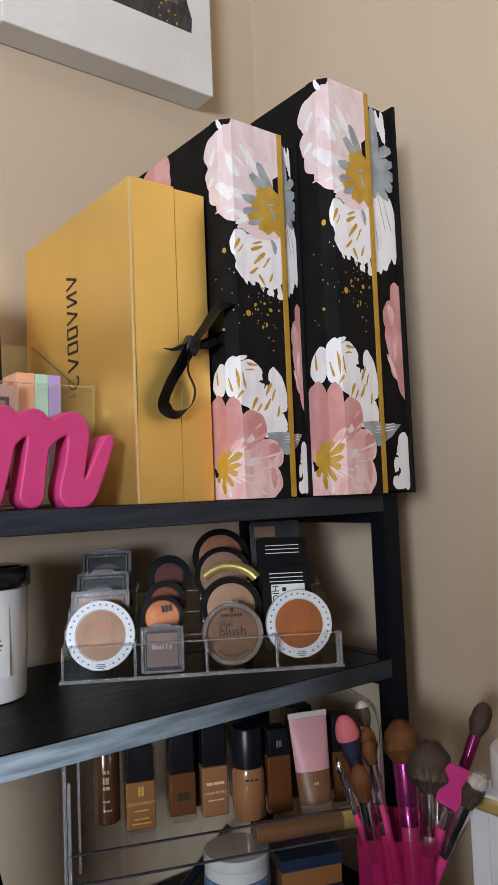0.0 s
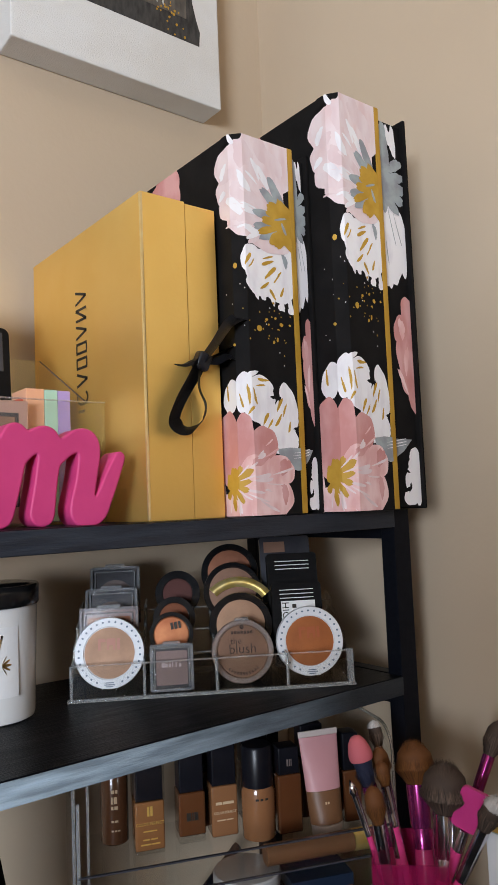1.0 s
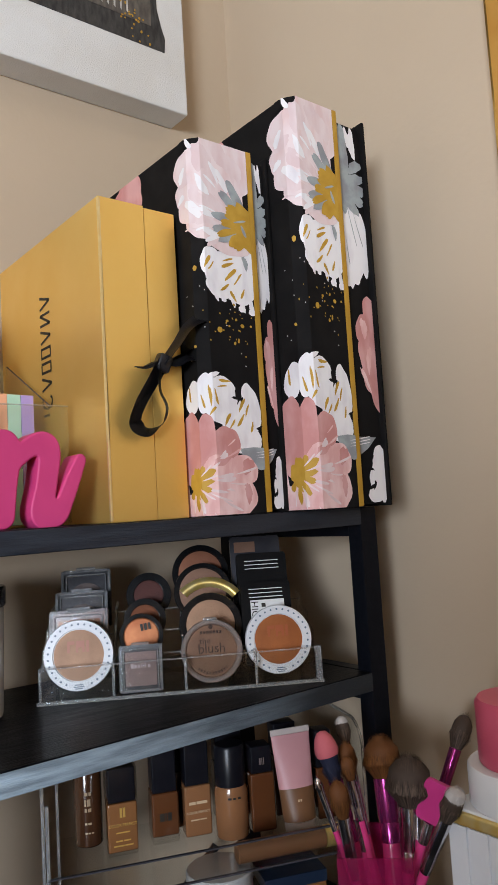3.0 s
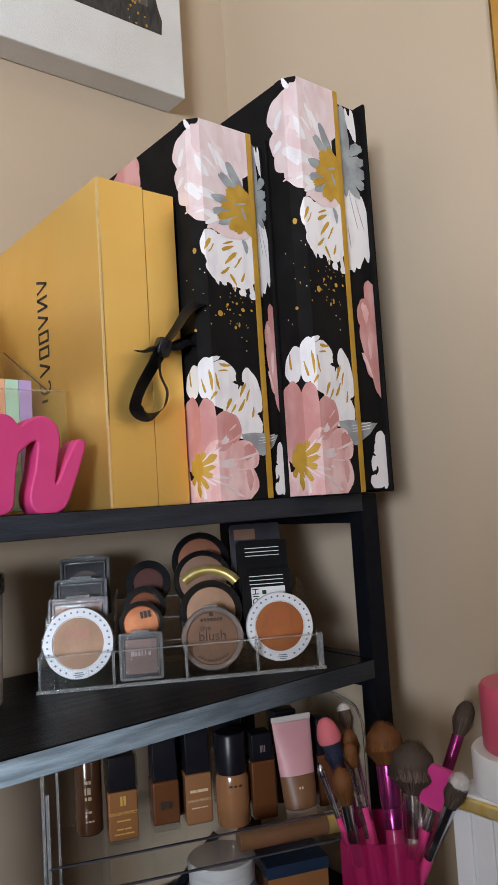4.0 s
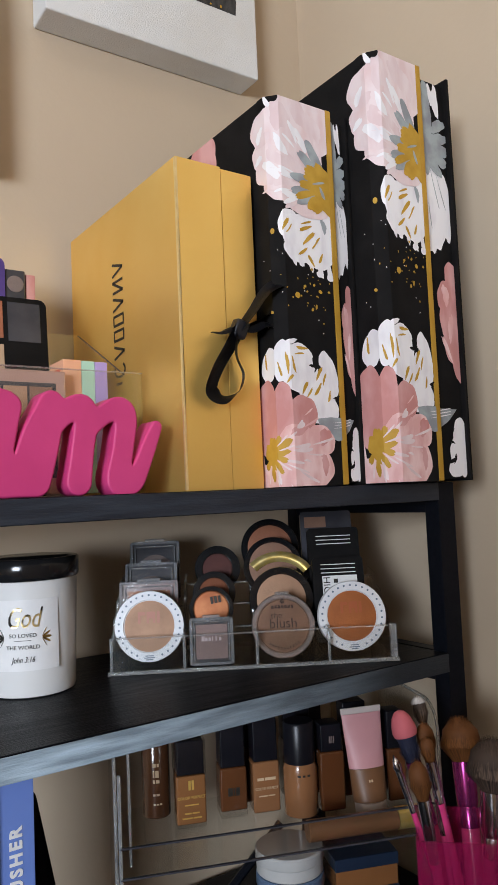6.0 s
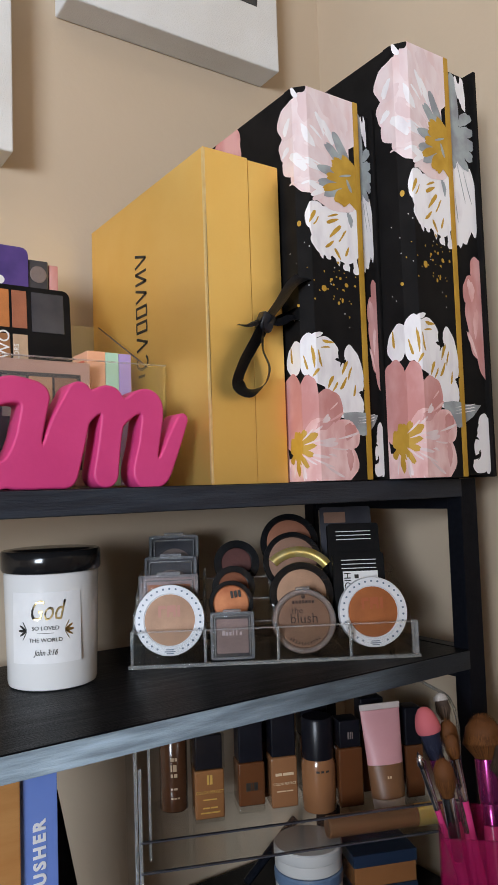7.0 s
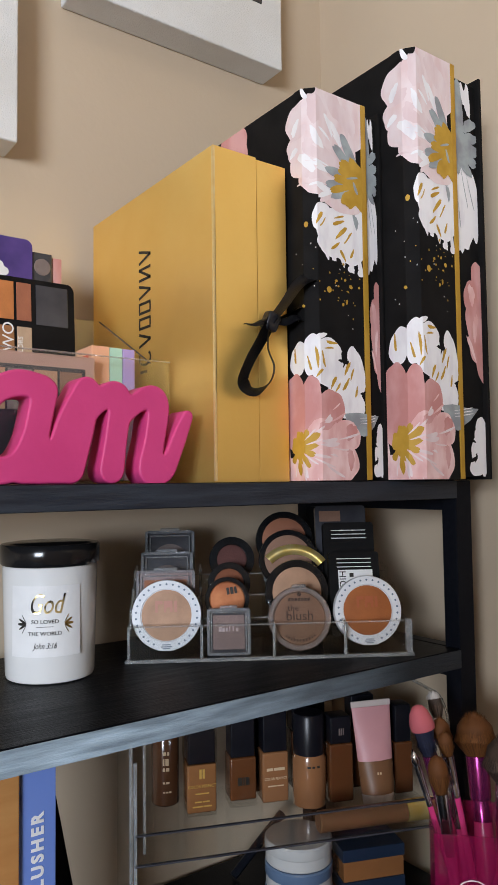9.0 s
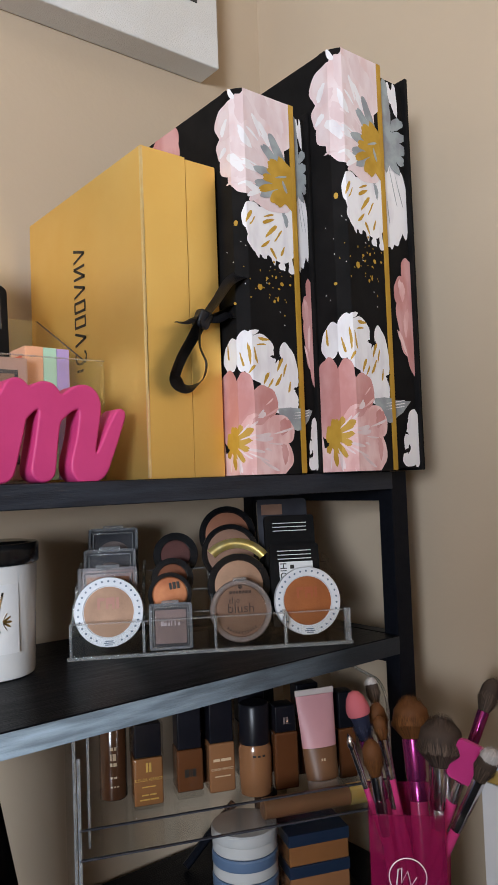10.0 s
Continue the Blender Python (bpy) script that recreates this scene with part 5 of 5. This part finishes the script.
marks(t, ((0.028, 0.0024, (0.006, 0.010)), (0.014, 0.001, (0.008, 0.006))), CREAM_INK)
t = thing("foundation_bottle", low_at(0.1672, 0.068), "round beige foundation bottle with a black cap", "bottle", "foundation bottles")
part("body", lathe([(0, 0), (0.0145, 0), (0.0152, 0.001), (0.0152, 0.040), (0.0135, 0.0445), (0, 0.0445)], 40), BEIGE, t, smooth=True)
part("cap", lathe([(0, 0.0447), (0.0140, 0.0447), (0.0142, 0.078), (0.013, 0.080), (0, 0.080)], 40), DARK_CAP, t, smooth=True)
for i, w in enumerate((0.003, 0.0025, 0.0028)):
    ob = part("printed_mark", gridded(-0.0065 + 0.0044 * i, -0.0065 + 0.0044 * i + w, 0.035, 0.0368, 3, 1, -0.0002), INK, t)
    bent(ob, 0.0153)
t = square_bottle(0.1955, 0.060, 0.0228, 0.022, 0.051, 0.024, BROWN, "square dark brown foundation bottle with a black cap", shoulder=0.0005)
marks(t, ((0.059, 0.006, (0.0016, 0.0008, 0.0008)),), GREYISH)
t = square_bottle(0.2580, 0.062, 0.0180, 0.020, 0.046, 0.034, BROWN, "square amber foundation bottle with gold shoulder")
t = square_bottle(0.2280, 0.086, 0.0250, 0.020, 0.055, 0.030, BROWN, "dark bottle standing behind the pink tube")
t = square_bottle(0.1200, 0.102, 0.0280, 0.020, 0.050, 0.040, AMBER, "dark bottle in the back row")
t = square_bottle(0.1750, 0.100, 0.0280, 0.020, 0.052, 0.038, AMBER, "dark bottle in the back row")
t = thing("foundation_bottle", low_at(0.0420, 0.106), "round amber bottle with white printed label", "bottle", "foundation bottles")
part("body", lathe([(0, 0), (0.0118, 0), (0.0126, 0.001), (0.0126, 0.062), (0.010, 0.067), (0, 0.067)], 36), AMBER, t, smooth=True)
part("cap", lathe([(0, 0.0672), (0.0098, 0.0672), (0.0098, 0.086), (0, 0.086)], 32), GOLD, t, smooth=True)
for z, hgt, ws in ((0.045, 0.003, (0.003, 0.002)), (0.036, 0.006, (0.0015, 0.003)), (0.031, 0.003, (0.002, 0.003)), (0.020, 0.0018, (0.002, 0.003)), (0.012, 0.0014, (0.002, 0.002, 0.002))):
    x = -0.004
    for w in ws:
        ob = part("printed_mark", gridded(x, x + w, z, z + hgt, 3, 1, -0.0002), CREAM_INK, t)
        bent(ob, 0.0127)
        x += w + 0.0008

# pink tube
TUBE_PINK = mat("pink_plastic_tube", (0.66, 0.33, 0.34), 0.4, color2=(0.62, 0.30, 0.31), scale=30)
TUBE_TAN = mat("tan_tube_print", (0.20, 0.092, 0.042), 0.4, color2=(0.17, 0.08, 0.036), scale=30)
TUBE_WHITE = mat("pale_tube_plastic", (0.62, 0.53, 0.49), 0.35, color2=(0.58, 0.49, 0.45), scale=30)
t = thing("cosmetic_tube", low_at(0.2260, 0.049, FL, -4) @ pose(0, 0, 0, -6, -2, 0), "pink and tan cosmetic tube standing on its cap", "tube")


def squeeze_tube(z0, z1, n=6):
    bm, prev = bmesh.new(), None
    for i in range(n + 1):
        z = z0 + (z1 - z0) * i / n
        f = (z - 0.010) / 0.078
        rx, ry = 0.0150 + 0.0035 * f, 0.0105 * (1 - f) + 0.0009
        ring = [bm.verts.new((rx * math.cos(2 * math.pi * k / 32), ry * math.sin(2 * math.pi * k / 32), z)) for k in range(32)]
        if prev:
            for k in range(32):
                bm.faces.new((prev[k], prev[(k + 1) % 32], ring[(k + 1) % 32], ring[k]))
        else:
            bm.faces.new(ring)
        prev = ring
    bm.faces.new(prev)
    bmesh.ops.recalc_face_normals(bm, faces=bm.faces[:])
    return bm


part("cap", lathe([(0, 0), (0.0132, 0), (0.0138, 0.0008), (0.0142, 0.0098), (0, 0.0098)], 36), TUBE_WHITE, t, smooth=True)
part("tan_panel", squeeze_tube(0.010, 0.0375, 3), TUBE_TAN, t, smooth=True)
part("pink_body", squeeze_tube(0.0377, 0.0835, 5), TUBE_PINK, t, smooth=True)
part("crimp", box(-0.0187, 0.0187, -0.0011, 0.0011, 0.0836, 0.089, 0.0006), TUBE_WHITE, t)
marks(t, ((0.0265, 0.002, (0.0015, 0.0015)), (0.018, 0.002, (0.003, 0.002, 0.003))), CREAM_INK, -0.0092)

# concealer lying along the lip, and the jars below
t = thing("concealer_tube", low_at(0.1550, 0.0115, F1 + 0.0022 + 0.0085), "brown concealer tube with a gold cap lying down", "tube")
part("tube_body", moved(lathe([(0, 0), (0.0075, 0), (0.0085, 0.001), (0.0085, 0.078), (0, 0.078)], 28), pose(0, 0, 0, 0, 90, 0)), TUBE_TAN, t, smooth=True)
part("cap", moved(lathe([(0, 0.0785), (0.0088, 0.0785), (0.0088, 0.104), (0.008, 0.105), (0, 0.105)], 28), pose(0, 0, 0, 0, 90, 0)), GOLD_FOIL, t, "brushed gold cap", smooth=True)
JAR_BLUE = mat("slate_blue_jar_plastic", (0.11, 0.17, 0.27), 0.3, color2=(0.09, 0.14, 0.23), scale=20)
JAR_WHITE = mat("white_jar_plastic", (0.50, 0.50, 0.49), 0.3, color2=(0.45, 0.45, 0.44), scale=20)
z = 0.0029
for k in range(5):
    t = thing("cream_jar", low_at(0.1450, 0.034, z), "round white cream jar on top of a stack" if k == 4 else "round slate blue and white cream jar in a stack", "jar", "stacked cream jars")
    part("jar_body", lathe([(0, 0), (0.0265, 0), (0.0280, 0.0012), (0.0280, 0.0098), (0, 0.0098)], 44), JAR_WHITE, t, smooth=True)
    part("lid", lathe([(0, 0.0100), (0.0282, 0.0100), (0.0287, 0.011), (0.0287, 0.0182), (0.0276, 0.0195), (0, 0.0195)], 44), JAR_BLUE if k < 4 else JAR_WHITE, t, smooth=True)
    z += 0.0197
NAVY = mat("navy_card", (0.012, 0.022, 0.045), 0.3, color2=(0.016, 0.028, 0.055), scale=20)
for k in range(3):
    t = thing("powder_box", low_at(0.184, 0.03, 0.0029 + 0.0271 * k), "navy and tan powder carton in a stack", "carton", "stacked powder cartons")
    part("carton_base", box(0, 0.056, 0, 0.05, 0, 0.0165, 0.0008), TAN if k % 2 == 0 else BEIGE, t)
    part("carton_lid", box(-0.0008, 0.0568, -0.0008, 0.0508, 0.0167, 0.0269, 0.0008), NAVY, t)

# ---- boxes standing below the middle board ----
BLUE_CARD = mat("glossy_blue_card", (0.15, 0.24, 0.60), 0.25, color2=(0.18, 0.28, 0.66), scale=12, coat=0.4)
WOOD_ORANGE = mat("orange_wood_box", (0.42, 0.17, 0.045), 0.45, color2=(0.30, 0.11, 0.03), scale=14, stretch=(1, 1, 6), bump=0.1)
t = thing("blue_palette_box", pose(0.121, 0.509, DESK), "tall glossy blue carton lettered in white", "carton")
part("carton", box(-0.001, 0.0245, 0, 0.05, 0, 0.2125, 0.0008), BLUE_CARD, t)
lettering("printed_word", "BLUSHER", 0.0112, PAPER, t, pose(0.0156, -0.0003, 0.183, 0, -90, 0), align="RIGHT", label="white slab lettering", heavy=0.00045, spacing=1.35)
t = thing("orange_wooden_box", pose(0.098, 0.505, DESK), "orange-brown patterned box with a wooden edge", "box")
part("front_board", box(0, 0.0215, 0, 0.004, 0, 0.214, 0.001), mat("pale_wood_edge", (0.55, 0.27, 0.09), 0.45, color2=(0.45, 0.2, 0.06), scale=12, stretch=(1, 1, 5), bump=0.1), t)
part("side_board", box(0, 0.0215, 0.0042, 0.06, 0, 0.211, 0.001), WOOD_ORANGE, t)
for k in range(5):
    part("carved_line", moved(box(-0.0004, 0.0002, 0.01, 0.055, -0.0006, 0.0006), pose(0, 0, 0.06 + 0.03 * k, 18, 0, 0)), GOLD_EDGE, t)
t = thing("black_phone_case", pose(0.150, 0.562, DESK, 0, -11, 0), "black rounded flat case leaning beside the cartons", "case")
part("case_body", plate(rounded(0.048, 0.184, 0.012, 6, 0, 0), 0.009), BLACK_GLOSS, t)

# ---- brush cup ----
CUP = pose(0.357, 0.366, DESK, 0, 0, -46)
cup = thing("brush_cup", CUP, "square pink clear cup full of makeup brushes", "cup")
CW, CD, CH = 0.052, 0.060, 0.159
part("cup_wall", box(0, CW, 0, 0.0025, 0.0004, CH, 0.0004), PINK_ACRYLIC, cup)
part("cup_wall", box(0, CW, CD - 0.0025, CD, 0.0004, CH, 0.0004), PINK_ACRYLIC, cup)
part("cup_wall", box(0, 0.0025, 0.0027, CD - 0.0027, 0.0004, CH, 0.0004), PINK_ACRYLIC, cup)
part("cup_wall", box(CW - 0.0025, CW, 0.0027, CD - 0.0027, 0.0004, CH, 0.0004), PINK_ACRYLIC, cup)
MAGENTA = mat("magenta_plastic", (0.60, 0.045, 0.24), 0.25, color2=(0.52, 0.035, 0.20), scale=30)
part("cup_floor", box(0.0027, CW - 0.0027, 0.0027, CD - 0.0027, 0.0004, 0.01, 0.0004), MAGENTA, cup)
ring = lathe([(0.0125, 0), (0.0132, 0.0003), (0.0125, 0.0006)], 32)
part("printed_ring", moved(ring, pose(0.025, -0.0005, 0.118, 90, 0, 0)), PAPER, cup, "white printed ring mark")
part("printed_scribble", tube([(0.017, -0.0006, 0.112), (0.0185, -0.0006, 0.123), (0.021, -0.0006, 0.124), (0.0205, -0.0006, 0.114), (0.025, -0.0006, 0.122), (0.027, -0.0006, 0.112), (0.031, -0.0006, 0.118)], 0.0005, 5), PAPER, cup)


def hair(name, root, tip, rough=0.7):
    """Bristles: every hair takes its own shade between two colours."""
    m = bpy.data.materials.new(name)
    m.use_nodes = True
    nt, n = m.node_tree, m.node_tree.nodes
    b = n["Principled BSDF"]
    geo, mix = n.new("ShaderNodeNewGeometry"), n.new("ShaderNodeMix")
    mix.data_type = "RGBA"
    mix.inputs[6].default_value, mix.inputs[7].default_value = (*root, 1), (*tip, 1)
    nt.links.new(geo.outputs["Random Per Island"], mix.inputs[0])
    nt.links.new(mix.outputs[2], b.inputs["Base Color"])
    b.inputs["Roughness"].default_value = rough
    b.inputs["Specular IOR Level"].default_value = 0.3
    return m


HAIR_BROWN = hair("brown_bristle", (0.08, 0.027, 0.008), (0.24, 0.09, 0.022))
HAIR_GREY = hair("grey_brown_bristle", (0.018, 0.012, 0.010), (0.17, 0.115, 0.085))
HAIR_PINK = hair("pink_bristle", (0.42, 0.07, 0.10), (0.62, 0.17, 0.19))
HAIR_NAVY = hair("navy_bristle", (0.008, 0.010, 0.025), (0.04, 0.045, 0.09))
HAIR_WHITE = hair("white_bristle", (0.40, 0.37, 0.36), (0.72, 0.69, 0.67))
FERRULE = mat("polished_steel_ferrule", (0.75, 0.73, 0.76), 0.16, 1.0, color2=(0.6, 0.58, 0.62), scale=60)
FERRULE_PINK = mat("magenta_metal_ferrule", (0.48, 0.07, 0.30), 0.2, 0.85, color2=(0.40, 0.05, 0.24), scale=60)
HANDLE = mat("hot_pink_handle", (0.72, 0.06, 0.24), 0.22, color2=(0.66, 0.05, 0.21), scale=30, coat=0.4)


def tuft(profile, hairs, spread, material, base_z, length, seed):
    """A brush head: a soft core with many fine hairs that stand out of its outline."""
    rnd = random.Random(seed)
    bm = lathe([(r * 0.86, base_z + (z - base_z) * 0.93) for r, z in profile], 24)
    wide = max(p[0] for p in profile)
    for _ in range(hairs):
        a, q = rnd.uniform(0, 6.283), rnd.random() ** 0.42
        r0, r1 = profile[1][0] * q, wide * q * rnd.uniform(0.90, 1.08)
        z1 = base_z + length * (1 - 0.42 * q ** 3) * rnd.uniform(0.90, 1.05)
        a1 = a + rnd.gauss(0, 0.10)
        p0 = Vector((r0 * math.cos(a), r0 * math.sin(a), base_z))
        p1 = Vector((r1 * 0.97 * math.cos(a) * spread, r1 * 0.97 * math.sin(a) * spread, base_z + (z1 - base_z) * 0.55))
        p2 = Vector((r1 * math.cos(a1) * (1 - 0.22 * q), r1 * math.sin(a1) * (1 - 0.22 * q), z1))
        s = Vector((-math.sin(a), math.cos(a), 0)) * (0.00011 + 0.006 * wide)
        v = [bm.verts.new(p) for p in (p0 - s, p0 + s, p1 + s, p1 - s, p2)]
        bm.faces.new((v[0], v[1], v[2], v[3]))
        bm.faces.new((v[3], v[2], v[4]))
    return bm


def brush_thing(kind, head, foot, label):
    """A makeup brush from its foot in the cup to the middle of its head."""
    axis = Vector(head) - Vector(foot)
    q = axis.to_track_quat("Z", "Y").to_matrix().to_4x4()
    t = thing("makeup_brush", Matrix.Translation(foot) @ q, label, "brush", "brushes in the cup")
    n = axis.length
    spec = {
        "sponge": (0.0092, 0.036, 0.0052, FERRULE_PINK, HAIR_NAVY), "white": (0.0065, 0.020, 0.0036, FERRULE, HAIR_GREY),
        "dot": (0.0034, 0.012, 0.0024, FERRULE, FERRULE), "fan": (0.0170, 0.032, 0.0080, FERRULE_PINK, HAIR_BROWN),
        "fluffy": (0.0190, 0.036, 0.0080, FERRULE, HAIR_GREY), "tan": (0.0060, 0.018, 0.0034, FERRULE, HAIR_BROWN),
        "flat": (0.0085, 0.028, 0.0042, FERRULE, HAIR_BROWN), "spool": (0.0038, 0.026, 0.0024, FERRULE, HAIR_NAVY),
        "round": (0.0080, 0.024, 0.0040, FERRULE, HAIR_BROWN),
        "right": (0.0095, 0.030, 0.0045, FERRULE_PINK, HAIR_GREY), "front": (0.0085, 0.026, 0.0042, FERRULE, HAIR_GREY),
    }
    if kind == "spatula":
        part("handle", tube([(0, 0, 0), (0, 0, n - 0.03)], 0.0034, 12), HANDLE, t, smooth=True)
        part("ferrule", tube([(0, 0, n - 0.0298), (0, 0, n - 0.014)], 0.0036, 12), FERRULE, t, smooth=True)
        part("blade", moved(plate(rounded(0.021, 0.030, 0.004, 5, -0.0105, n - 0.0135), 0.004), pose(0.002, 0, 0, 0, 0, 90)), MAGENTA, t)
        return t
    r, length, fr_r, ferrule, hair = spec[kind]
    base = n - length * 0.55
    fl = 0.045 if r > 0.006 else 0.03
    part("handle", tube([(0, 0, 0), (0, 0, 0.01), (0, 0, (base - fl) * 0.6), (0, 0, base - fl)], [fr_r * 0.5, fr_r * 0.75, fr_r * 1.02, fr_r * 0.86], 14), HANDLE, t, smooth=True)
    part("ferrule", lathe([(0, base - fl + 0.0002), (fr_r * 0.9, base - fl + 0.0002), (fr_r * 0.95, base - fl * 0.7), (fr_r * 0.9, base - fl * 0.68), (fr_r * 1.0, base - fl * 0.62), (fr_r * 1.08, base), (0, base)], 20), ferrule, t, smooth=True)
    z0 = base + 0.0002
    if kind == "spool":
        bm = tube([(0, 0, z0), (0, 0, z0 + length)], 0.0007, 6)
        for i in range(16):
            z = z0 + 0.004 + i * (length - 0.005) / 16
            bm = joined(bm, moved(lathe([(0, 0), (r, 0.0003), (0, 0.0006)], 14), pose(0, 0, z, 12 * math.sin(i), 10 * math.cos(i), 0)))
        part("bristle_head", bm, hair, t)
        return t
    if kind == "dot":
        part("bristle_head", lathe([(0, z0), (fr_r, z0), (r, z0 + 0.003), (r * 0.7, z0 + 0.007), (0, z0 + length)], 20), hair, t, smooth=True)
        return t
    prof = [(0, z0), (fr_r * 0.98, z0), (r * 0.75, z0 + length * 0.3), (r * 0.96, z0 + length * 0.55), (r * 0.9, z0 + length * 0.74), (r * 0.6, z0 + length * 0.9), (r * 0.25, z0 + length * 0.975), (0, z0 + length * 0.985)]
    big = 6500 if r > 0.015 else 900
    if kind == "sponge":
        part("bristle_head", tuft(prof[:4] + [(r * 0.9, z0 + length * 0.6), (0, z0 + length * 0.62)], 260, 1, hair, z0, length * 0.6, 1), hair, t)
        part("bristle_tip", lathe([(r * 0.93, z0 + length * 0.52), (r * 1.0, z0 + length * 0.6), (r * 0.94, z0 + length * 0.72), (r * 0.74, z0 + length * 0.88), (r * 0.42, z0 + length * 0.99), (0, z0 + length * 1.03)], 28), HAIR_PINK, t, "pink bristle tip", smooth=True)
        return t
    part("bristle_head", tuft(prof, big, 1.0, hair, z0, length, int(r * 1e5)), hair, t, smooth=True)
    if kind in ("white", "front"):
        part("bristle_tip", tuft([(0, z0 + length * 0.7), (r * 0.93, z0 + length * 0.72), (r * 0.7, z0 + length * 0.9), (0, z0 + length)], 200, 1.0, HAIR_WHITE, z0 + length * 0.7, length * 0.32, 7), HAIR_WHITE, t, "pale bristle tip")
    return t


for kind, head, foot, label in (
    ("sponge", (0.3848, 0.3981, 0.9662), (0.4168, 0.3612, 0.762), "pink-tipped navy kabuki brush in the cup"),
    ("white", (0.4207, 0.4166, 0.9740), (0.4177, 0.3621, 0.762), "small pale-tipped brush with steel ferrule"),
    ("dot", (0.3651, 0.3894, 0.9529), (0.4130, 0.3576, 0.762), "tiny silver-tipped detail brush"),
    ("fan", (0.4360, 0.3908, 0.9552), (0.4084, 0.3546, 0.762), "wide orange-brown powder brush"),
    ("fluffy", (0.4201, 0.3500, 0.9515), (0.4076, 0.3523, 0.762), "fluffy grey-brown powder brush"),
    ("tan", (0.3843, 0.3768, 0.9623), (0.4169, 0.3613, 0.762), "slim tan brush with a long steel ferrule"),
    ("round", (0.4047, 0.3974, 0.9607), (0.4171, 0.3615, 0.762), "round brown blending brush"),
    ("flat", (0.3655, 0.3683, 0.9486), (0.3980, 0.3668, 0.762), "flat brown brush with steel ferrule"),
    ("spool", (0.3882, 0.3763, 0.9451), (0.4021, 0.3626, 0.762), "black lash spoolie on pink handle"),
    ("right", (0.4976, 0.3585, 0.9667), (0.3875, 0.3857, 0.762), "leaning brown-tipped brush with magenta ferrule"),
    ("spatula", (0.4220, 0.3300, 0.9369), (0.3926, 0.3907, 0.762), "flat magenta silicone applicator"),
    ("front", (0.4064, 0.3014, 0.9498), (0.4000, 0.3978, 0.762), "dark brush with white tip leaning forward"),
):
    brush_thing(kind, head, foot, label)

# ---- white ribbed canister with a pink cap ----
can = thing("ribbed_canister", pose(0.4095, 0.2265, DESK), "white ribbed canister with gold rim and pink cap", "canister")
KW, KD, KH = 0.084, 0.085, 0.1945
part("body", box(0.0015, KW, 0, KD - 0.0015, 0.0004, KH - 0.009, 0.002, 2), WHITE_PLASTIC, can)
for i in range(5):
    part("rib", box(-0.0003, 0.0015, 0.002 + 0.0166 * i, 0.0162 + 0.0166 * i, 0.001, KH - 0.0095, 0.0007), WHITE_PLASTIC, can)
part("gold_rim", box(-0.0012, KW + 0.001, -0.001, KD + 0.0002, KH - 0.0088, KH - 0.0005, 0.0012), GOLD_FOIL, can, "mirror gold rim band")
EMERALD = mat("emerald_enamel", (0.02, 0.40, 0.22), 0.2, color2=(0.03, 0.5, 0.3), scale=60)
part("green_inlay", box(-0.0016, -0.0012, 0.022, 0.038, KH - 0.0075, KH - 0.002), EMERALD, can)
part("top_plate", box(0.001, KW - 0.001, 0.001, KD - 0.002, KH - 0.0004, KH + 0.002, 0.001), WHITE_PLASTIC, can)
PINK_CAP = mat("coral_pink_cap", (0.60, 0.10, 0.17), 0.35, color2=(0.55, 0.085, 0.15), scale=20)
part("collar", moved(lathe([(0, KH + 0.0022), (0.0412, KH + 0.0022), (0.0412, KH + 0.026), (0.0398, KH + 0.0278), (0, KH + 0.0278)], 56), pose(0.0415, 0.043, 0)), WHITE_PLASTIC, can, smooth=True)
part("cap", moved(lathe([(0, KH + 0.0280), (0.032, KH + 0.0280), (0.033, KH + 0.030), (0.033, KH + 0.068), (0.031, KH + 0.071), (0, KH + 0.0715)], 56), pose(0.0415, 0.043, 0)), PINK_CAP, can, "coral pink round cap", smooth=True)
